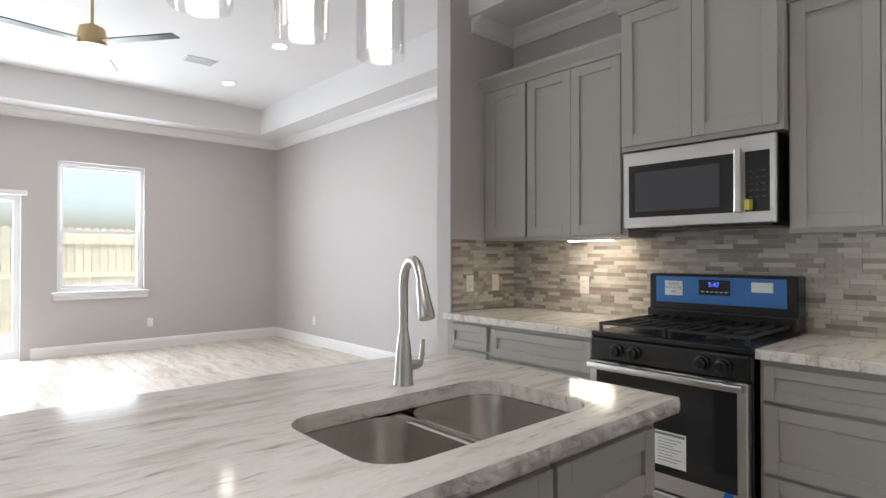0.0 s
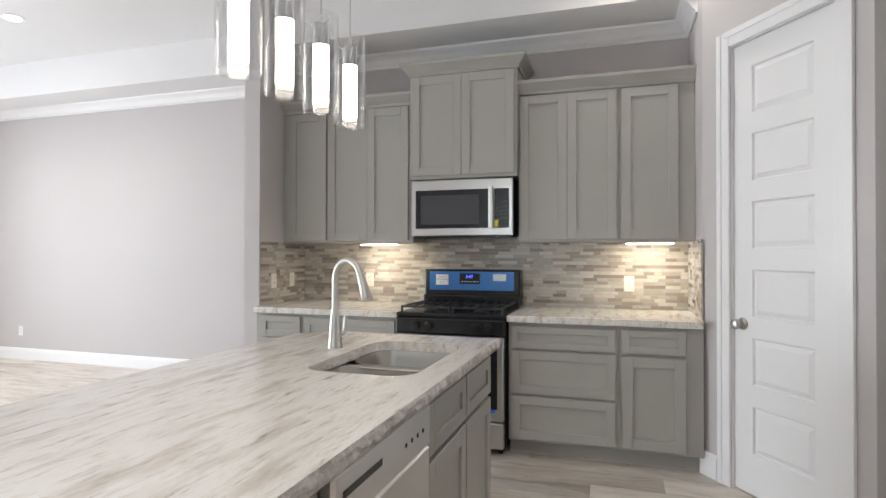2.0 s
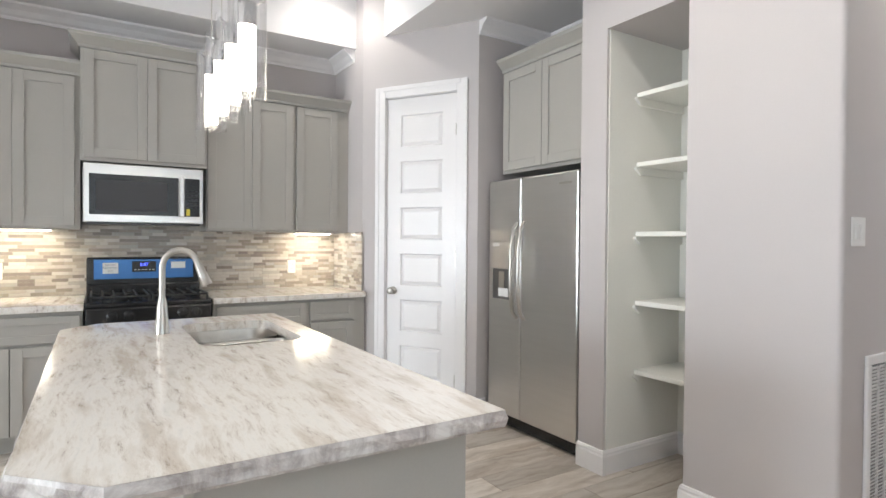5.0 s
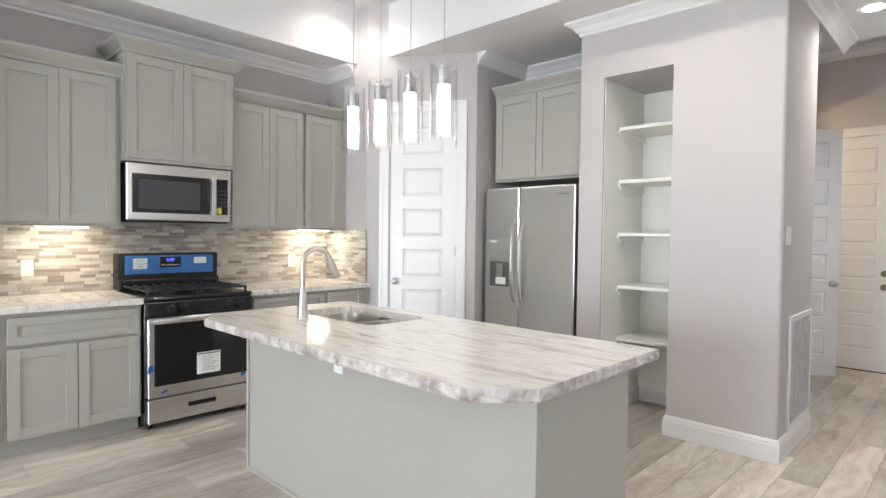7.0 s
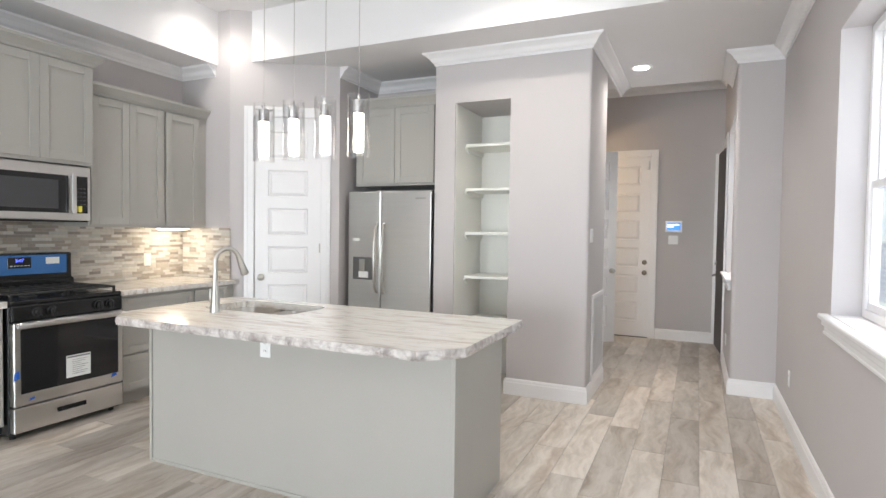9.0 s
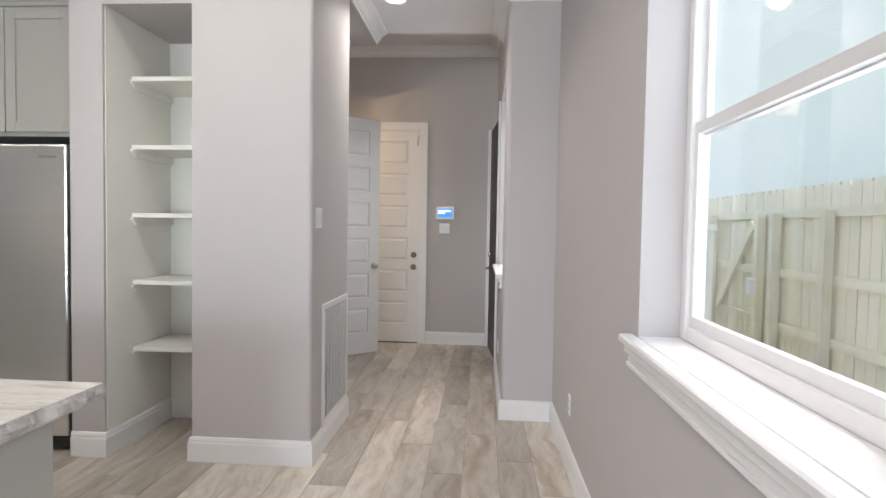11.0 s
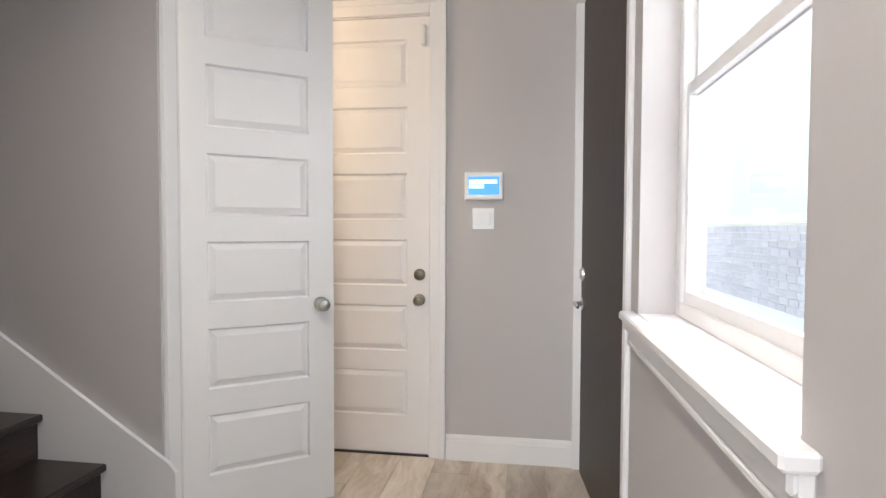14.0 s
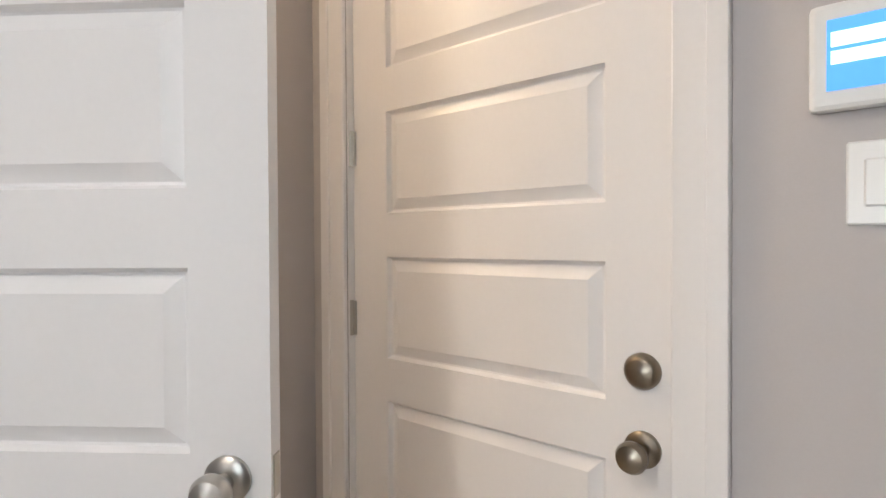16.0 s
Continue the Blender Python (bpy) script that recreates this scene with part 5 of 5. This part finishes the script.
def tile_run(parent, m, length, z0, z1, single, xs=0.0):
    """Rows of strip tiles on a plane; local x along the wall, faces towards -y."""
    joined = []
    z = z0
    while z < z1 - 0.01:
        x = 0.0
        while x < length - 0.002:
            w = rnd.choice((0.05, 0.075, 0.1, 0.1, 0.125, 0.15))
            w = min(w, length - x) if length - x - w > 0.03 else length - x
            if single and x < single and w > 0.03:
                q = new("tile", tile_mesh(w))
                q.parent = parent
                q.matrix_local = m @ pose(x, -0.0015 * rnd.random(), z)
            else:
                joined.append((x, w, z))
            x += w
        z += RH
    bm = bmesh.new()
    for x, w, z in joined:
        bx(bm, x + 0.0008, x + w - 0.0008, -0.006 - 0.0015 * rnd.random(), 0, z + 0.0009, z + RH - 0.0009)
    bm.transform(m)
    return tagged(part("tiles", bm, TILESTUFF, parent), kind="stuff")


bs = thing("backsplash", pose(0, 0, 0), "beige and grey glass and stone mosaic backsplash", "backsplash", kind="structure")
bm = box(XB - 0.004, XB, -0.04, 3.075, CT, UP + 0.05)
bx(bm, 3.41, XB - 0.004, 3.071, 3.075, CT, UP), bx(bm, 3.40, XB - 0.004, -0.04, -0.036, CT, UP)
part("grout_bed", bm, GROUT, bs)
tile_run(bs, pose(XB - 0.004, 3.071, 0, 0, 0, -90), 3.107, TZ0, TZ1 + 0.05, 1.15)
tile_run(bs, pose(3.41, 3.071, 0, 0, 0, 0), XB - 3.42, TZ0, TZ1, 0)
tile_run(bs, pose(XB - 0.004, -0.036, 0, 0, 0, 180), XB - 3.41, TZ0, TZ1, 0)

planks = {}
PWD, PLN = 0.198, 1.20


def plank_mesh(ln):
    key = round(ln, 3)
    if key not in planks:
        bm = box(0.0012, PWD - 0.0012, 0.0012, key - 0.0012, -0.008, 0.0, bev=0.0008)
        me = bpy.data.meshes.new("plank")
        bm.to_mesh(me)
        bm.free()
        me.materials.append(PLANK)
        planks[key] = me
    return planks[key]


count = 0
far = bmesh.new()
x = XW
row = 0
while x < XL:
    y = -4.0 - (0.0, 0.4, 0.8, 0.2, 0.6, 1.0)[row % 6]
    while y < YL:
        a, b = max(y, -4.0), min(y + PLN, YL)
        if b - a > 0.05:
            if a < 4.6 and not (x > 2.7 and a < -0.8):
                q = new("plank", plank_mesh(b - a))
                q.parent = floor_ob
                q.location = (x, a, 0)
                count += 1
            else:
                bx(far, x + 0.0012, x + PWD - 0.0012, a + 0.0012, b - 0.0012, -0.008, 0.0)
        y += PLN
    x += PWD
    row += 1
tagged(part("planks", far, PLANK, floor_ob), kind="stuff")
